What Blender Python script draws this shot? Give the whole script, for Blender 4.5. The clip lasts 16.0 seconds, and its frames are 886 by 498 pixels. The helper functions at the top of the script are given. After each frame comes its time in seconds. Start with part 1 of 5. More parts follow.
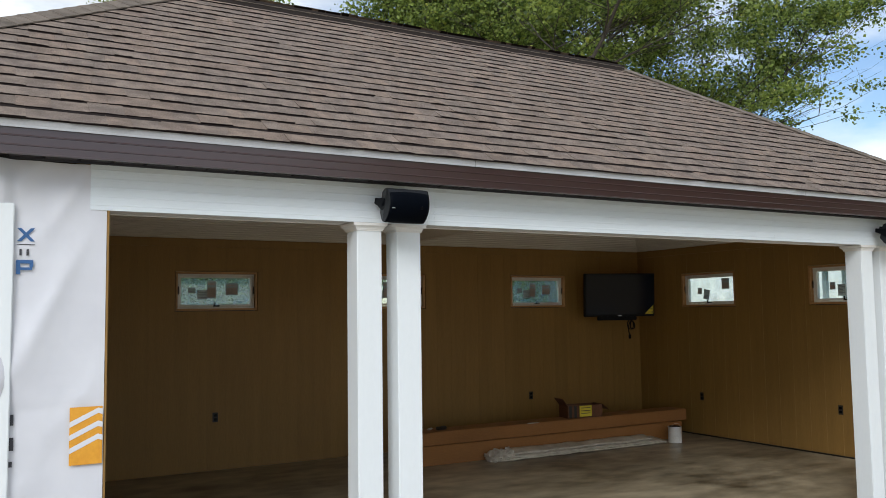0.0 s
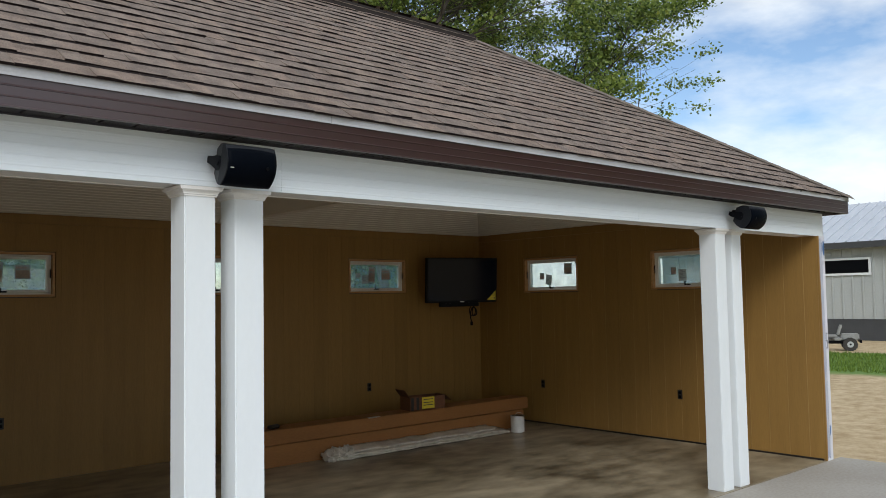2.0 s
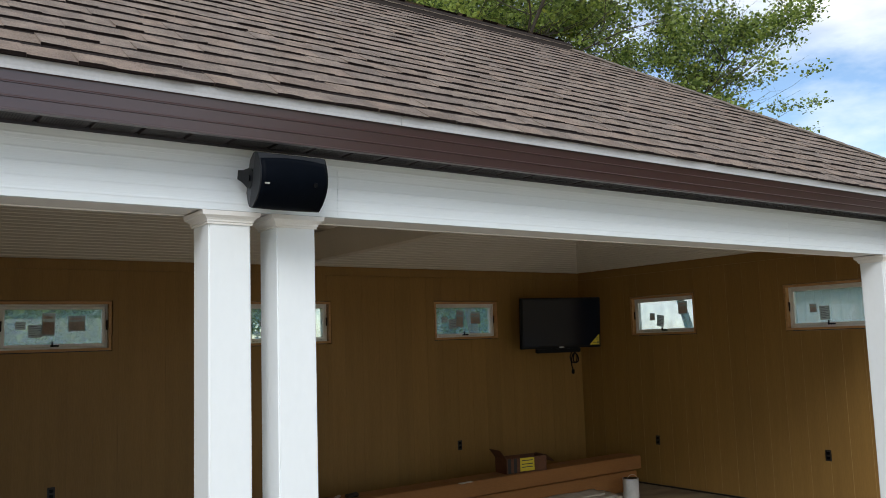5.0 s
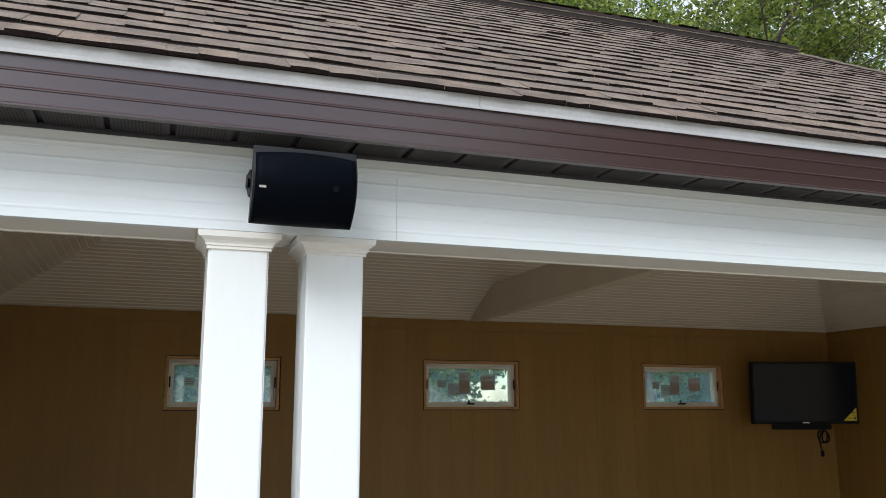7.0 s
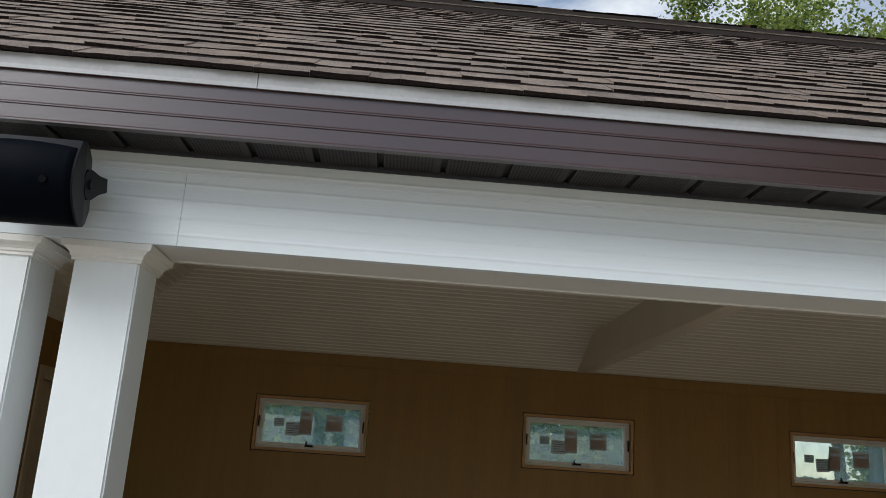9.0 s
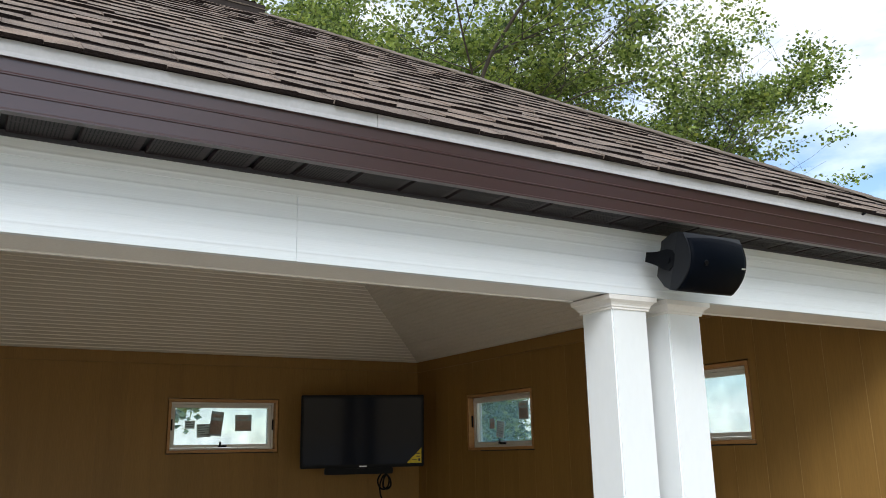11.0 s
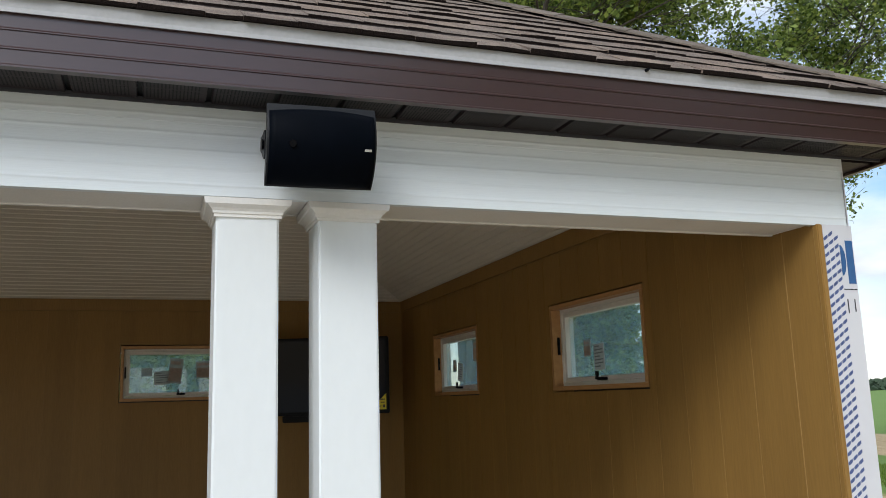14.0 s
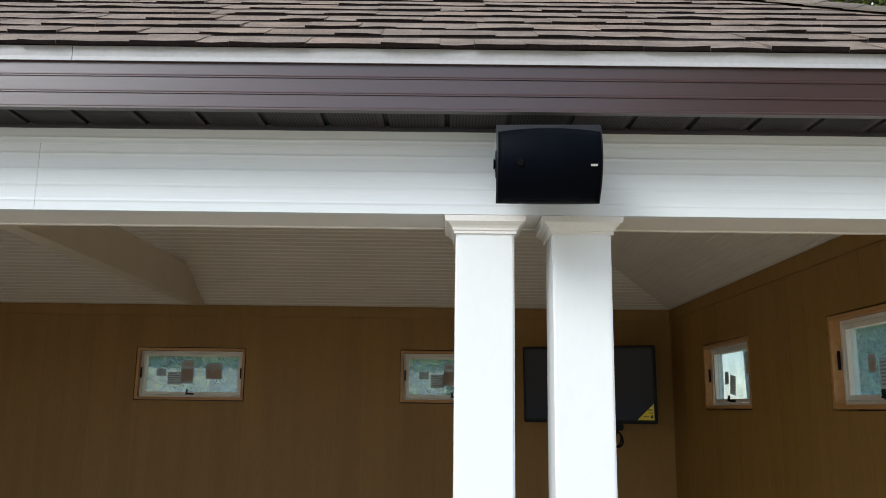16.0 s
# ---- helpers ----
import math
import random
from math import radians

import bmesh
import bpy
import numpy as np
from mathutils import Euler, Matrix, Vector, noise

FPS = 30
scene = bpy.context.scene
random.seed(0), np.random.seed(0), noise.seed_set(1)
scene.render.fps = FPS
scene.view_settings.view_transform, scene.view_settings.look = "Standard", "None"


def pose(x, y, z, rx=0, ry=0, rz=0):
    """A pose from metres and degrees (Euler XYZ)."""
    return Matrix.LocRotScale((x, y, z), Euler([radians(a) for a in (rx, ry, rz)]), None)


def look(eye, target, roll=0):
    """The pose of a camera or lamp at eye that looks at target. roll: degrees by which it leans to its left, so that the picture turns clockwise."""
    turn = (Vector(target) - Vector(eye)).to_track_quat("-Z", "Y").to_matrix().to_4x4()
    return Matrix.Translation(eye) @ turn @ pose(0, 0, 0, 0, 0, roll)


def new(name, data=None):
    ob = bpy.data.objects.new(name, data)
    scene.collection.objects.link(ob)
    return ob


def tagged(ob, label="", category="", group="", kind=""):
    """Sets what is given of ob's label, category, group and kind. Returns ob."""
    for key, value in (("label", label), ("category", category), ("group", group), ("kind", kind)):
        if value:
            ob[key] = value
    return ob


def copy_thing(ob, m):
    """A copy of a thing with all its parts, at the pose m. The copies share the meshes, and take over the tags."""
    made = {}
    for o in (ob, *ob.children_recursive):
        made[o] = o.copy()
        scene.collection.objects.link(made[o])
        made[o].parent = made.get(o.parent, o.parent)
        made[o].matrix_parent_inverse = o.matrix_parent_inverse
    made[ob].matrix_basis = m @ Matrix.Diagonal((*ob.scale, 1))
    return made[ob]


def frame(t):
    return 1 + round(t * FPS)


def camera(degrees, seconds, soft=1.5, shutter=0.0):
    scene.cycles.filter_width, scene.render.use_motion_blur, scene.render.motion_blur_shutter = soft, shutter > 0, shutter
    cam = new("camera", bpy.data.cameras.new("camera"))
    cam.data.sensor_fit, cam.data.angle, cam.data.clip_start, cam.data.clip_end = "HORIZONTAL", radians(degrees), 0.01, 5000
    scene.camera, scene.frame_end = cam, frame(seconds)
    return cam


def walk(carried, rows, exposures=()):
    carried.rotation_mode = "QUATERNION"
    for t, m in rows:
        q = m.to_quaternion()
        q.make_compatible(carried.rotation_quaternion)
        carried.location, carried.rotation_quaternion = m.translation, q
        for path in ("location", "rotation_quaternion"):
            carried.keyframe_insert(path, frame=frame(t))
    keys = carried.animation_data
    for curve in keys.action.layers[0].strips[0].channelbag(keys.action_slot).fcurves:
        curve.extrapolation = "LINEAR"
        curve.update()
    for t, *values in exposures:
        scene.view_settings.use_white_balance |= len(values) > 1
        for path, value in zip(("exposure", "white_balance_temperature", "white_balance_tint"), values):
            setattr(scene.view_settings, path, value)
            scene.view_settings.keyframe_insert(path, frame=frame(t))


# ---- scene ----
cam = camera(56.1, 16.0, soft=0.9)

EXPOSURES = [(0, .32), (1, .37), (2, .20), (3, .32), (5.5, .45), (6, .53), (6.5, .66), (7, .69), (7.5, .50), (8.5, .57), (9, .19), (9.5, .66), (10, .95),
             (12.5, .30), (13, .61), (13.5, .60), (14, .40), (15, .75), (16, .70)]
PATH = [
    (0, (-2.13, -4.39, 1.656), (-1.148, -2.654, 1.81), -0.8),
    (0.5, (-2.027, -4.153, 1.656), (-1.034, -2.423, 1.801), -1.1),
    (1, (-1.994, -3.92, 1.654), (-0.86, -2.279, 1.795), -1.3),
    (1.5, (-1.978, -3.818, 1.647), (-0.663, -2.317, 1.787), -1.4),
    (2, (-1.87, -3.655, 1.641), (-0.542, -2.164, 1.759), -1.0),
    (2.5, (-1.749, -3.505, 1.662), (-0.427, -2.01, 1.785), -1.0),
    (3, (-1.736, -3.378, 1.667), (-0.411, -1.886, 1.802), -1.3),
    (3.2, (-1.745, -3.36, 1.663), (-0.407, -1.88, 1.803), -1.4),
    (5.5, (-0.998, -2.622, 1.711), (0.091, -0.964, 1.969), -2.0),
    (6, (-0.774, -2.467, 1.715), (0.214, -0.754, 2.014), -2.1),
    (6.5, (-0.531, -2.316, 1.723), (0.22, -0.492, 2.054), -1.6),
    (7, (-0.313, -2.191, 1.729), (0.323, -0.332, 2.106), -0.1),
    (7.5, (-0.093, -2.103, 1.734), (0.465, -0.232, 2.167), -0.6),
    (8, (0.196, -2.088, 1.738), (0.37, -0.148, 2.192), 1.3),
    (8.5, (0.476, -2.029, 1.729), (0.536, -0.086, 2.2), 2.0),
    (9, (0.854, -1.978, 1.73), (0.94, -0.042, 2.222), 3.9),
    (9.5, (1.396, -2.049, 1.711), (1.843, -0.17, 2.23), 1.0),
    (10, (1.766, -2.058, 1.704), (2.597, -0.317, 2.232), -0.6),
    (10.2, (1.93, -2.06, 1.703), (2.88, -0.381, 2.223), -0.5),
    (12.5, (3.654, -2.082, 1.642), (4.602, -0.363, 2.022), -2.3),
    (13, (3.936, -2.141, 1.672), (4.711, -0.334, 2.039), -1.7),
    (13.5, (4.171, -2.092, 1.667), (4.888, -0.263, 2.042), -1.5),
    (14, (4.342, -2.077, 1.678), (4.986, -0.217, 2.031), -1.7),
    (14.5, (4.453, -2.158, 1.696), (4.882, -0.241, 2.07), -0.7),
    (15, (4.493, -2.219, 1.709), (4.616, -0.26, 2.092), 1.2),
    (15.5, (4.486, -2.221, 1.705), (4.531, -0.259, 2.094), 0.2),
    (16, (4.447, -2.148, 1.685), (4.439, -0.183, 2.059), 0.7),
]
walk(cam, [(t, look(eye, target, roll)) for t, eye, target, roll in PATH],
     exposures=EXPOSURES)


# ---- world and light ----
world = bpy.data.worlds.new("sky")
scene.world = world
world.use_nodes = True
wn, wl = world.node_tree.nodes, world.node_tree.links
wn.clear()
sky = wn.new("ShaderNodeTexSky")
sky.sky_type = "NISHITA"
sky.sun_disc = False
sky.sun_elevation = radians(36)
sky.sun_rotation = radians(220)
sky.air_density, sky.dust_density, sky.ozone_density = 1.0, 0.3, 2.6
tc = wn.new("ShaderNodeTexCoord")
mp = wn.new("ShaderNodeMapping")
mp.inputs["Scale"].default_value = (1.0, 1.0, 2.6)
mp.inputs["Location"].default_value = (0.35, 0.1, 0.2)
cl = wn.new("ShaderNodeTexNoise")
cl.inputs["Scale"].default_value = 2.1
cl.inputs["Detail"].default_value = 7.0
cl.inputs["Roughness"].default_value = 0.55
cr = wn.new("ShaderNodeValToRGB")
cr.color_ramp.elements[0].position, cr.color_ramp.elements[1].position = 0.39, 0.56
scale_sky = wn.new("ShaderNodeVectorMath")
scale_sky.operation = "SCALE"
scale_sky.inputs["Scale"].default_value = 0.125
mixc = wn.new("ShaderNodeMix")
mixc.data_type = "RGBA"
mixc.inputs[7].default_value = (0.92, 0.94, 0.97, 1)
bg = wn.new("ShaderNodeBackground")
bg.inputs["Strength"].default_value = 1.0
wo = wn.new("ShaderNodeOutputWorld")
wl.new(tc.outputs["Generated"], mp.inputs["Vector"])
wl.new(mp.outputs["Vector"], cl.inputs["Vector"])
wl.new(cl.outputs["Fac"], cr.inputs["Fac"])
wl.new(sky.outputs["Color"], scale_sky.inputs[0])
wl.new(cr.outputs["Color"], mixc.inputs[0])
wl.new(scale_sky.outputs["Vector"], mixc.inputs[6])
tone = wn.new("ShaderNodeTexNoise")
tone.inputs["Scale"].default_value = 4.6
tone.inputs["Detail"].default_value = 6.0
tone_ramp = wn.new("ShaderNodeValToRGB")
tone_ramp.color_ramp.elements[0].position, tone_ramp.color_ramp.elements[1].position = 0.36, 0.56
tone_ramp.color_ramp.elements[0].color = (0.62, 0.67, 0.73, 1)
tone_ramp.color_ramp.elements[1].color = (0.94, 0.98, 1.0, 1)
wl.new(mp.outputs["Vector"], tone.inputs["Vector"])
wl.new(tone.outputs["Fac"], tone_ramp.inputs["Fac"])
wl.new(tone_ramp.outputs["Color"], mixc.inputs[7])
wl.new(mixc.outputs[2], bg.inputs["Color"])
wl.new(bg.outputs["Background"], wo.inputs["Surface"])

sun = new("sun", bpy.data.lights.new("sun", "SUN"))
sun.data.energy = 1.6
sun.data.angle = radians(28)
sun.data.color = (0.975, 0.99, 1.0)
sun.matrix_world = look((-7.2, -8.6, 8.0), (0, 0, 0))



# ---- materials ----
def mat(name, c1, c2=None, scale=8.0, rough=0.7, bump=0.0, bscale=60.0, metal=0.0, vary="", amount=0.25,
        stretch=(1, 1, 1), spec=0.5, lines=0.0, ior=1.5, tints=(), ramp_at=(0.36, 0.64)):
    """A surface of two tones in large and fine noise, with relief; vary: tone by object or by island."""
    m = bpy.data.materials.new(name)
    m.use_nodes = True
    n, l = m.node_tree.nodes, m.node_tree.links
    b = n["Principled BSDF"]
    b.inputs["Roughness"].default_value = rough
    b.inputs["Metallic"].default_value = metal
    b.inputs["Specular IOR Level"].default_value = spec
    b.inputs["IOR"].default_value = ior
    c2 = c2 or tuple(v * 0.85 for v in c1)
    t = n.new("ShaderNodeTexCoord")
    mpg = n.new("ShaderNodeMapping")
    mpg.inputs["Scale"].default_value = stretch
    l.new(t.outputs["Object"], mpg.inputs["Vector"])
    big = n.new("ShaderNodeTexNoise")
    big.inputs["Scale"].default_value = scale
    big.inputs["Detail"].default_value = 5
    fine = n.new("ShaderNodeTexNoise")
    fine.inputs["Scale"].default_value = bscale
    fine.inputs["Detail"].default_value = 3
    l.new(mpg.outputs["Vector"], big.inputs["Vector"])
    l.new(mpg.outputs["Vector"], fine.inputs["Vector"])
    add = n.new("ShaderNodeMath")
    add.operation = "MULTIPLY_ADD"
    add.inputs[1].default_value = 0.45
    l.new(fine.outputs["Fac"], add.inputs[0])
    half = n.new("ShaderNodeMath")
    half.operation = "MULTIPLY"
    half.inputs[1].default_value = 0.55
    l.new(big.outputs["Fac"], half.inputs[0])
    l.new(half.outputs[0], add.inputs[2])
    ramp = n.new("ShaderNodeValToRGB")
    ramp.color_ramp.elements[0].position, ramp.color_ramp.elements[1].position = ramp_at
    ramp.color_ramp.elements[0].color = (*c2, 1)
    ramp.color_ramp.elements[1].color = (*c1, 1)
    l.new(add.outputs[0], ramp.inputs["Fac"])
    out = ramp.outputs["Color"]
    if vary:
        src = n.new("ShaderNodeObjectInfo" if vary == "object" else "ShaderNodeNewGeometry")
        rnd = src.outputs["Random" if vary == "object" else "Random Per Island"]
        mr = n.new("ShaderNodeMapRange")
        mr.inputs["To Min"].default_value, mr.inputs["To Max"].default_value = 1 - amount, 1 + amount
        l.new(rnd, mr.inputs["Value"])
        sc = n.new("ShaderNodeVectorMath")
        sc.operation = "SCALE"
        l.new(out, sc.inputs[0])
        l.new(mr.outputs["Result"], sc.inputs["Scale"])
        out = sc.outputs["Vector"]
        if tints:
            pick = n.new("ShaderNodeMath")
            pick.operation = "MULTIPLY"
            pick.inputs[1].default_value = 7.31
            l.new(rnd, pick.inputs[0])
            part_of = n.new("ShaderNodeMath")
            part_of.operation = "FRACT"
            l.new(pick.outputs[0], part_of.inputs[0])
            hue = n.new("ShaderNodeValToRGB")
            hue.color_ramp.interpolation = "CONSTANT"
            hue.color_ramp.elements.remove(hue.color_ramp.elements[1])
            for i, c in enumerate(tints):
                e = hue.color_ramp.elements[0] if i == 0 else hue.color_ramp.elements.new(i / len(tints))
                e.color = (*c, 1)
            l.new(part_of.outputs[0], hue.inputs["Fac"])
            tint = n.new("ShaderNodeVectorMath")
            tint.operation = "MULTIPLY"
            l.new(out, tint.inputs[0])
            l.new(hue.outputs["Color"], tint.inputs[1])
            out = tint.outputs["Vector"]
    l.new(out, b.inputs["Base Color"])
    if bump:
        bp = n.new("ShaderNodeBump")
        bp.inputs["Strength"].default_value = bump
        bp.inputs["Distance"].default_value = 0.01
        l.new(fine.outputs["Fac"], bp.inputs["Height"])
        if lines:
            wv = n.new("ShaderNodeTexWave")
            wv.bands_direction = "Z"
            wv.inputs["Scale"].default_value = 0.314 / lines
            wv.inputs["Distortion"].default_value = 0.3
            l.new(t.outputs["Object"], wv.inputs["Vector"])
            sharp = n.new("ShaderNodeMath")
            sharp.operation = "POWER"
            sharp.inputs[1].default_value = 14.0
            l.new(wv.outputs["Fac"], sharp.inputs[0])
            b2 = n.new("ShaderNodeBump")
            b2.inputs["Strength"].default_value = 0.35
            b2.inputs["Distance"].default_value = 0.004
            l.new(sharp.outputs[0], b2.inputs["Height"])
            l.new(b2.outputs["Normal"], bp.inputs["Normal"])
        l.new(bp.outputs["Normal"], b.inputs["Normal"])
    return m


M = {}
M["white"] = mat("white_trim", (0.78, 0.83, 0.86), (0.72, 0.77, 0.80), 3, 0.40, 0.06, 90, stretch=(0.12, 1, 5), lines=0.043)
M["column"] = mat("white_column", (0.79, 0.82, 0.83), (0.765, 0.795, 0.805), 1.5, 0.45, 0.012, 50, stretch=(1, 1, 0.4))
M["cap"] = mat("cream_capital", (0.79, 0.775, 0.745), (0.74, 0.72, 0.685), 5, 0.5, 0.04, 120)
M["drip"] = mat("white_metal", (0.42, 0.42, 0.425), (0.36, 0.36, 0.365), 5, 0.5, 0.05, 80)
M["fascia"] = mat("brown_aluminium", (0.040, 0.0135, 0.012), (0.032, 0.011, 0.010), 2, 0.30, 0.02, 60, stretch=(0.3, 1, 1), spec=0.5, ior=1.82)
M["soffit"] = mat("brown_soffit", (0.027, 0.0185, 0.021), (0.021, 0.0145, 0.0165), 5, 0.5, 0.1, 55, spec=0.3)
M["siding"] = mat("tan_siding", (0.303, 0.168, 0.042), (0.253, 0.138, 0.034), 3, 0.60, 0.10, 34, vary="object", amount=0.05, stretch=(4, 4, 0.35))
# Paler than the siding: light caught in the grooves, painted as colour.
M["lit_groove"] = mat("groove_painted_highlight", (0.46, 0.29, 0.115), (0.36, 0.22, 0.085), 5, 0.65, 0.1, 40, stretch=(4, 4, 0.35))
M["ceiling"] = mat("beadboard", (0.82, 0.77, 0.68), (0.76, 0.71, 0.62), 3, 0.6, 0.05, 60)
M["tie"] = mat("tie_beam", (0.76, 0.69, 0.58), (0.70, 0.63, 0.52), 4, 0.6, 0.1, 60)
M["shingle"] = mat("brown_shingle", (0.258, 0.198, 0.157), (0.145, 0.109, 0.087), 11, 0.80, 0.8, 190, ramp_at=(0.42, 0.59), vary="object", amount=0.09, spec=0.5, tints=((1.0, 1.0, 1.0), (1.05, 1.01, 0.97), (0.96, 0.96, 0.97), (1.04, 0.99, 0.96), (1.01, 1.01, 1.01)))
M["shingle_far"] = mat("brown_shingle_joined", (0.258, 0.198, 0.157), (0.145, 0.109, 0.087), 11, 0.80, 0.8, 190, ramp_at=(0.42, 0.59), vary="island", amount=0.09, spec=0.5, tints=((1.0, 1.0, 1.0), (1.05, 1.01, 0.97), (0.96, 0.96, 0.97), (1.04, 0.99, 0.96), (1.01, 1.01, 1.01)))
# Dark cut butt edges, and the shadow under each course painted into the colour.
M["butt_edge_and_shadow"] = mat("shingle_cut_edge_and_shadow", (0.022, 0.015, 0.013), (0.012, 0.008, 0.008), 30, 0.95, 0.8, 230, spec=0.15)
M["dark_cap"] = mat("dark_ridge_cap", (0.20, 0.165, 0.135), (0.11, 0.09, 0.074), 11, 0.92, 0.4, 230, vary="object", amount=0.15, spec=0.25)
M["roof_under"] = mat("roof_felt", (0.030, 0.022, 0.020), (0.02, 0.015, 0.013), 20, 0.95, 0.4, 90)
M["concrete"] = mat("slab_concrete", (0.44, 0.365, 0.245), (0.085, 0.065, 0.038), 1.1, 0.36, 0.05, 5.0, stretch=(0.6, 1.0, 1.0))
M["patio"] = mat("patio_concrete", (0.41, 0.38, 0.335), (0.32, 0.29, 0.245), 0.8, 0.8, 0.3, 40)
M["wood"] = mat("pine_jamb", (0.52, 0.29, 0.115), (0.40, 0.20, 0.07), 6, 0.5, 0.2, 60, stretch=(0.3, 4, 4))
M["vinyl"] = mat("white_vinyl", (0.80, 0.79, 0.75), (0.74, 0.73, 0.69), 6, 0.4, 0.04, 70)
M["black"] = mat("black_plastic", (0.003, 0.0035, 0.005), (0.002, 0.0022, 0.0035), 20, 0.4, 0.05, 300, spec=0.10)
M["cabinet"] = mat("speaker_cabinet", (0.011, 0.012, 0.015), (0.008, 0.009, 0.011), 20, 0.45, 0.05, 300, spec=0.2)
M["grille"] = mat("black_grille", (0.0016, 0.0028, 0.0056), (0.001, 0.002, 0.004), 30, 0.5, 0.1, 420, spec=0.035)
M["screen"] = mat("dark_screen", (0.002, 0.005, 0.014), None, 4, 0.10, spec=0.16)
M["silver"] = mat("silver_badge", (0.7, 0.7, 0.7), None, 10, 0.3, metal=0.8)
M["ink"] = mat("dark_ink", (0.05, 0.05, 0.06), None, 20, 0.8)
M["carton"] = mat("cardboard", (0.35, 0.150, 0.041), (0.27, 0.115, 0.033), 2.5, 0.8, 0.15, 50, stretch=(0.4, 2, 2))
M["carton_dark"] = mat("printed_cardboard", (0.15, 0.055, 0.021), (0.09, 0.034, 0.014), 6, 0.7, 0.15, 50)
M["yellow"] = mat("yellow_label", (0.75, 0.60, 0.03), (0.65, 0.5, 0.03), 20, 0.6)
M["plastic"] = mat("clear_wrap", (0.60, 0.54, 0.45), (0.40, 0.345, 0.27), 6, 0.35, 0.6, 14)
M["tin"] = mat("white_can", (0.72, 0.70, 0.66), (0.62, 0.60, 0.56), 9, 0.4)
M["wrap"] = mat("house_wrap", (0.70, 0.70, 0.735), (0.63, 0.63, 0.67), 2.2, 0.45, 1.0, 4)
M["blue"] = mat("blue_print", (0.035, 0.12, 0.30), (0.03, 0.10, 0.25), 20, 0.6)
M["orange"] = mat("orange_print", (0.78, 0.36, 0.03), (0.68, 0.29, 0.02), 12, 0.6)
M["navy"] = mat("navy_print", (0.085, 0.12, 0.28), (0.07, 0.10, 0.23), 20, 0.6)
M["outlet"] = mat("outlet_black", (0.02, 0.015, 0.012), None, 20, 0.5)
M["door"] = mat("cream_door", (0.52, 0.43, 0.30), (0.45, 0.37, 0.26), 4, 0.5, 0.1, 40)
M["steel"] = mat("barn_steel", (0.44, 0.46, 0.45), (0.38, 0.40, 0.39), 1.0, 0.5, 0.1, 20)
M["barn_roof"] = mat("barn_roof_steel", (0.50, 0.53, 0.58), (0.44, 0.47, 0.52), 1.0, 0.45, 0.1, 12)
M["barn_base"] = mat("barn_base", (0.06, 0.062, 0.066), (0.045, 0.047, 0.05), 2, 0.7)
M["tyre"] = mat("tyre_rubber", (0.028, 0.026, 0.024), (0.05, 0.045, 0.04), 12, 0.85, 0.5, 60)
M["khaki"] = mat("khaki_paint", (0.38, 0.36, 0.31), (0.27, 0.255, 0.22), 5, 0.5, 0.1, 60)
M["cream"] = mat("pale_paint", (0.33, 0.325, 0.31), (0.22, 0.215, 0.20), 5, 0.5, 0.1, 60)
M["dusty"] = mat("dusty_tyre_rubber", (0.26, 0.235, 0.19), (0.14, 0.125, 0.10), 10, 0.9, 0.5, 60)
M["bark"] = mat("grey_bark", (0.075, 0.062, 0.052), (0.035, 0.029, 0.024), 6, 0.9, 0.8, 40, stretch=(3, 3, 0.6))
M["woods"] = mat("far_woods", (0.045, 0.075, 0.04), (0.025, 0.045, 0.025), 0.3, 0.9, 0.6, 2)


def leaf_mat(name, c1, c2):
    m = bpy.data.materials.new(name)
    m.use_nodes = True
    n, l = m.node_tree.nodes, m.node_tree.links
    b = n["Principled BSDF"]
    b.inputs["Roughness"].default_value = 0.5
    g = n.new("ShaderNodeNewGeometry")
    ramp = n.new("ShaderNodeValToRGB")
    ramp.color_ramp.elements[0].color, ramp.color_ramp.elements[1].color = (*c1, 1), (*c2, 1)
    l.new(g.outputs["Random Per Island"], ramp.inputs["Fac"])
    l.new(ramp.outputs["Color"], b.inputs["Base Color"])
    tr = n.new("ShaderNodeBsdfTranslucent")
    l.new(ramp.outputs["Color"], tr.inputs["Color"])
    mx = n.new("ShaderNodeMixShader")
    mx.inputs["Fac"].default_value = 0.5
    l.new(b.outputs["BSDF"], mx.inputs[1])
    l.new(tr.outputs["BSDF"], mx.inputs[2])
    l.new(mx.outputs["Shader"], n["Material Output"].inputs["Surface"])
    return m


M["leaf"] = leaf_mat("maple_leaf", (0.035, 0.073, 0.014), (0.33, 0.42, 0.095))
M["grass"] = leaf_mat("grass_blade", (0.085, 0.15, 0.02), (0.23, 0.33, 0.055))
M["leaf_gold"] = leaf_mat("maple_leaf_yellowing", (0.17, 0.23, 0.04), (0.42, 0.45, 0.09))


def paper_mat(name, c1, c2):
    """Thin printed paper that lets some light through."""
    m = mat(name, c1, c2, 60, 0.8)
    n, l = m.node_tree.nodes, m.node_tree.links
    b = n["Principled BSDF"]
    tr = n.new("ShaderNodeBsdfTranslucent")
    l.new(b.inputs["Base Color"].links[0].from_socket, tr.inputs["Color"])
    mx = n.new("ShaderNodeMixShader")
    mx.inputs["Fac"].default_value = 0.8
    l.new(b.outputs["BSDF"], mx.inputs[1])
    l.new(tr.outputs["BSDF"], mx.inputs[2])
    l.new(mx.outputs["Shader"], n["Material Output"].inputs["Surface"])
    return m


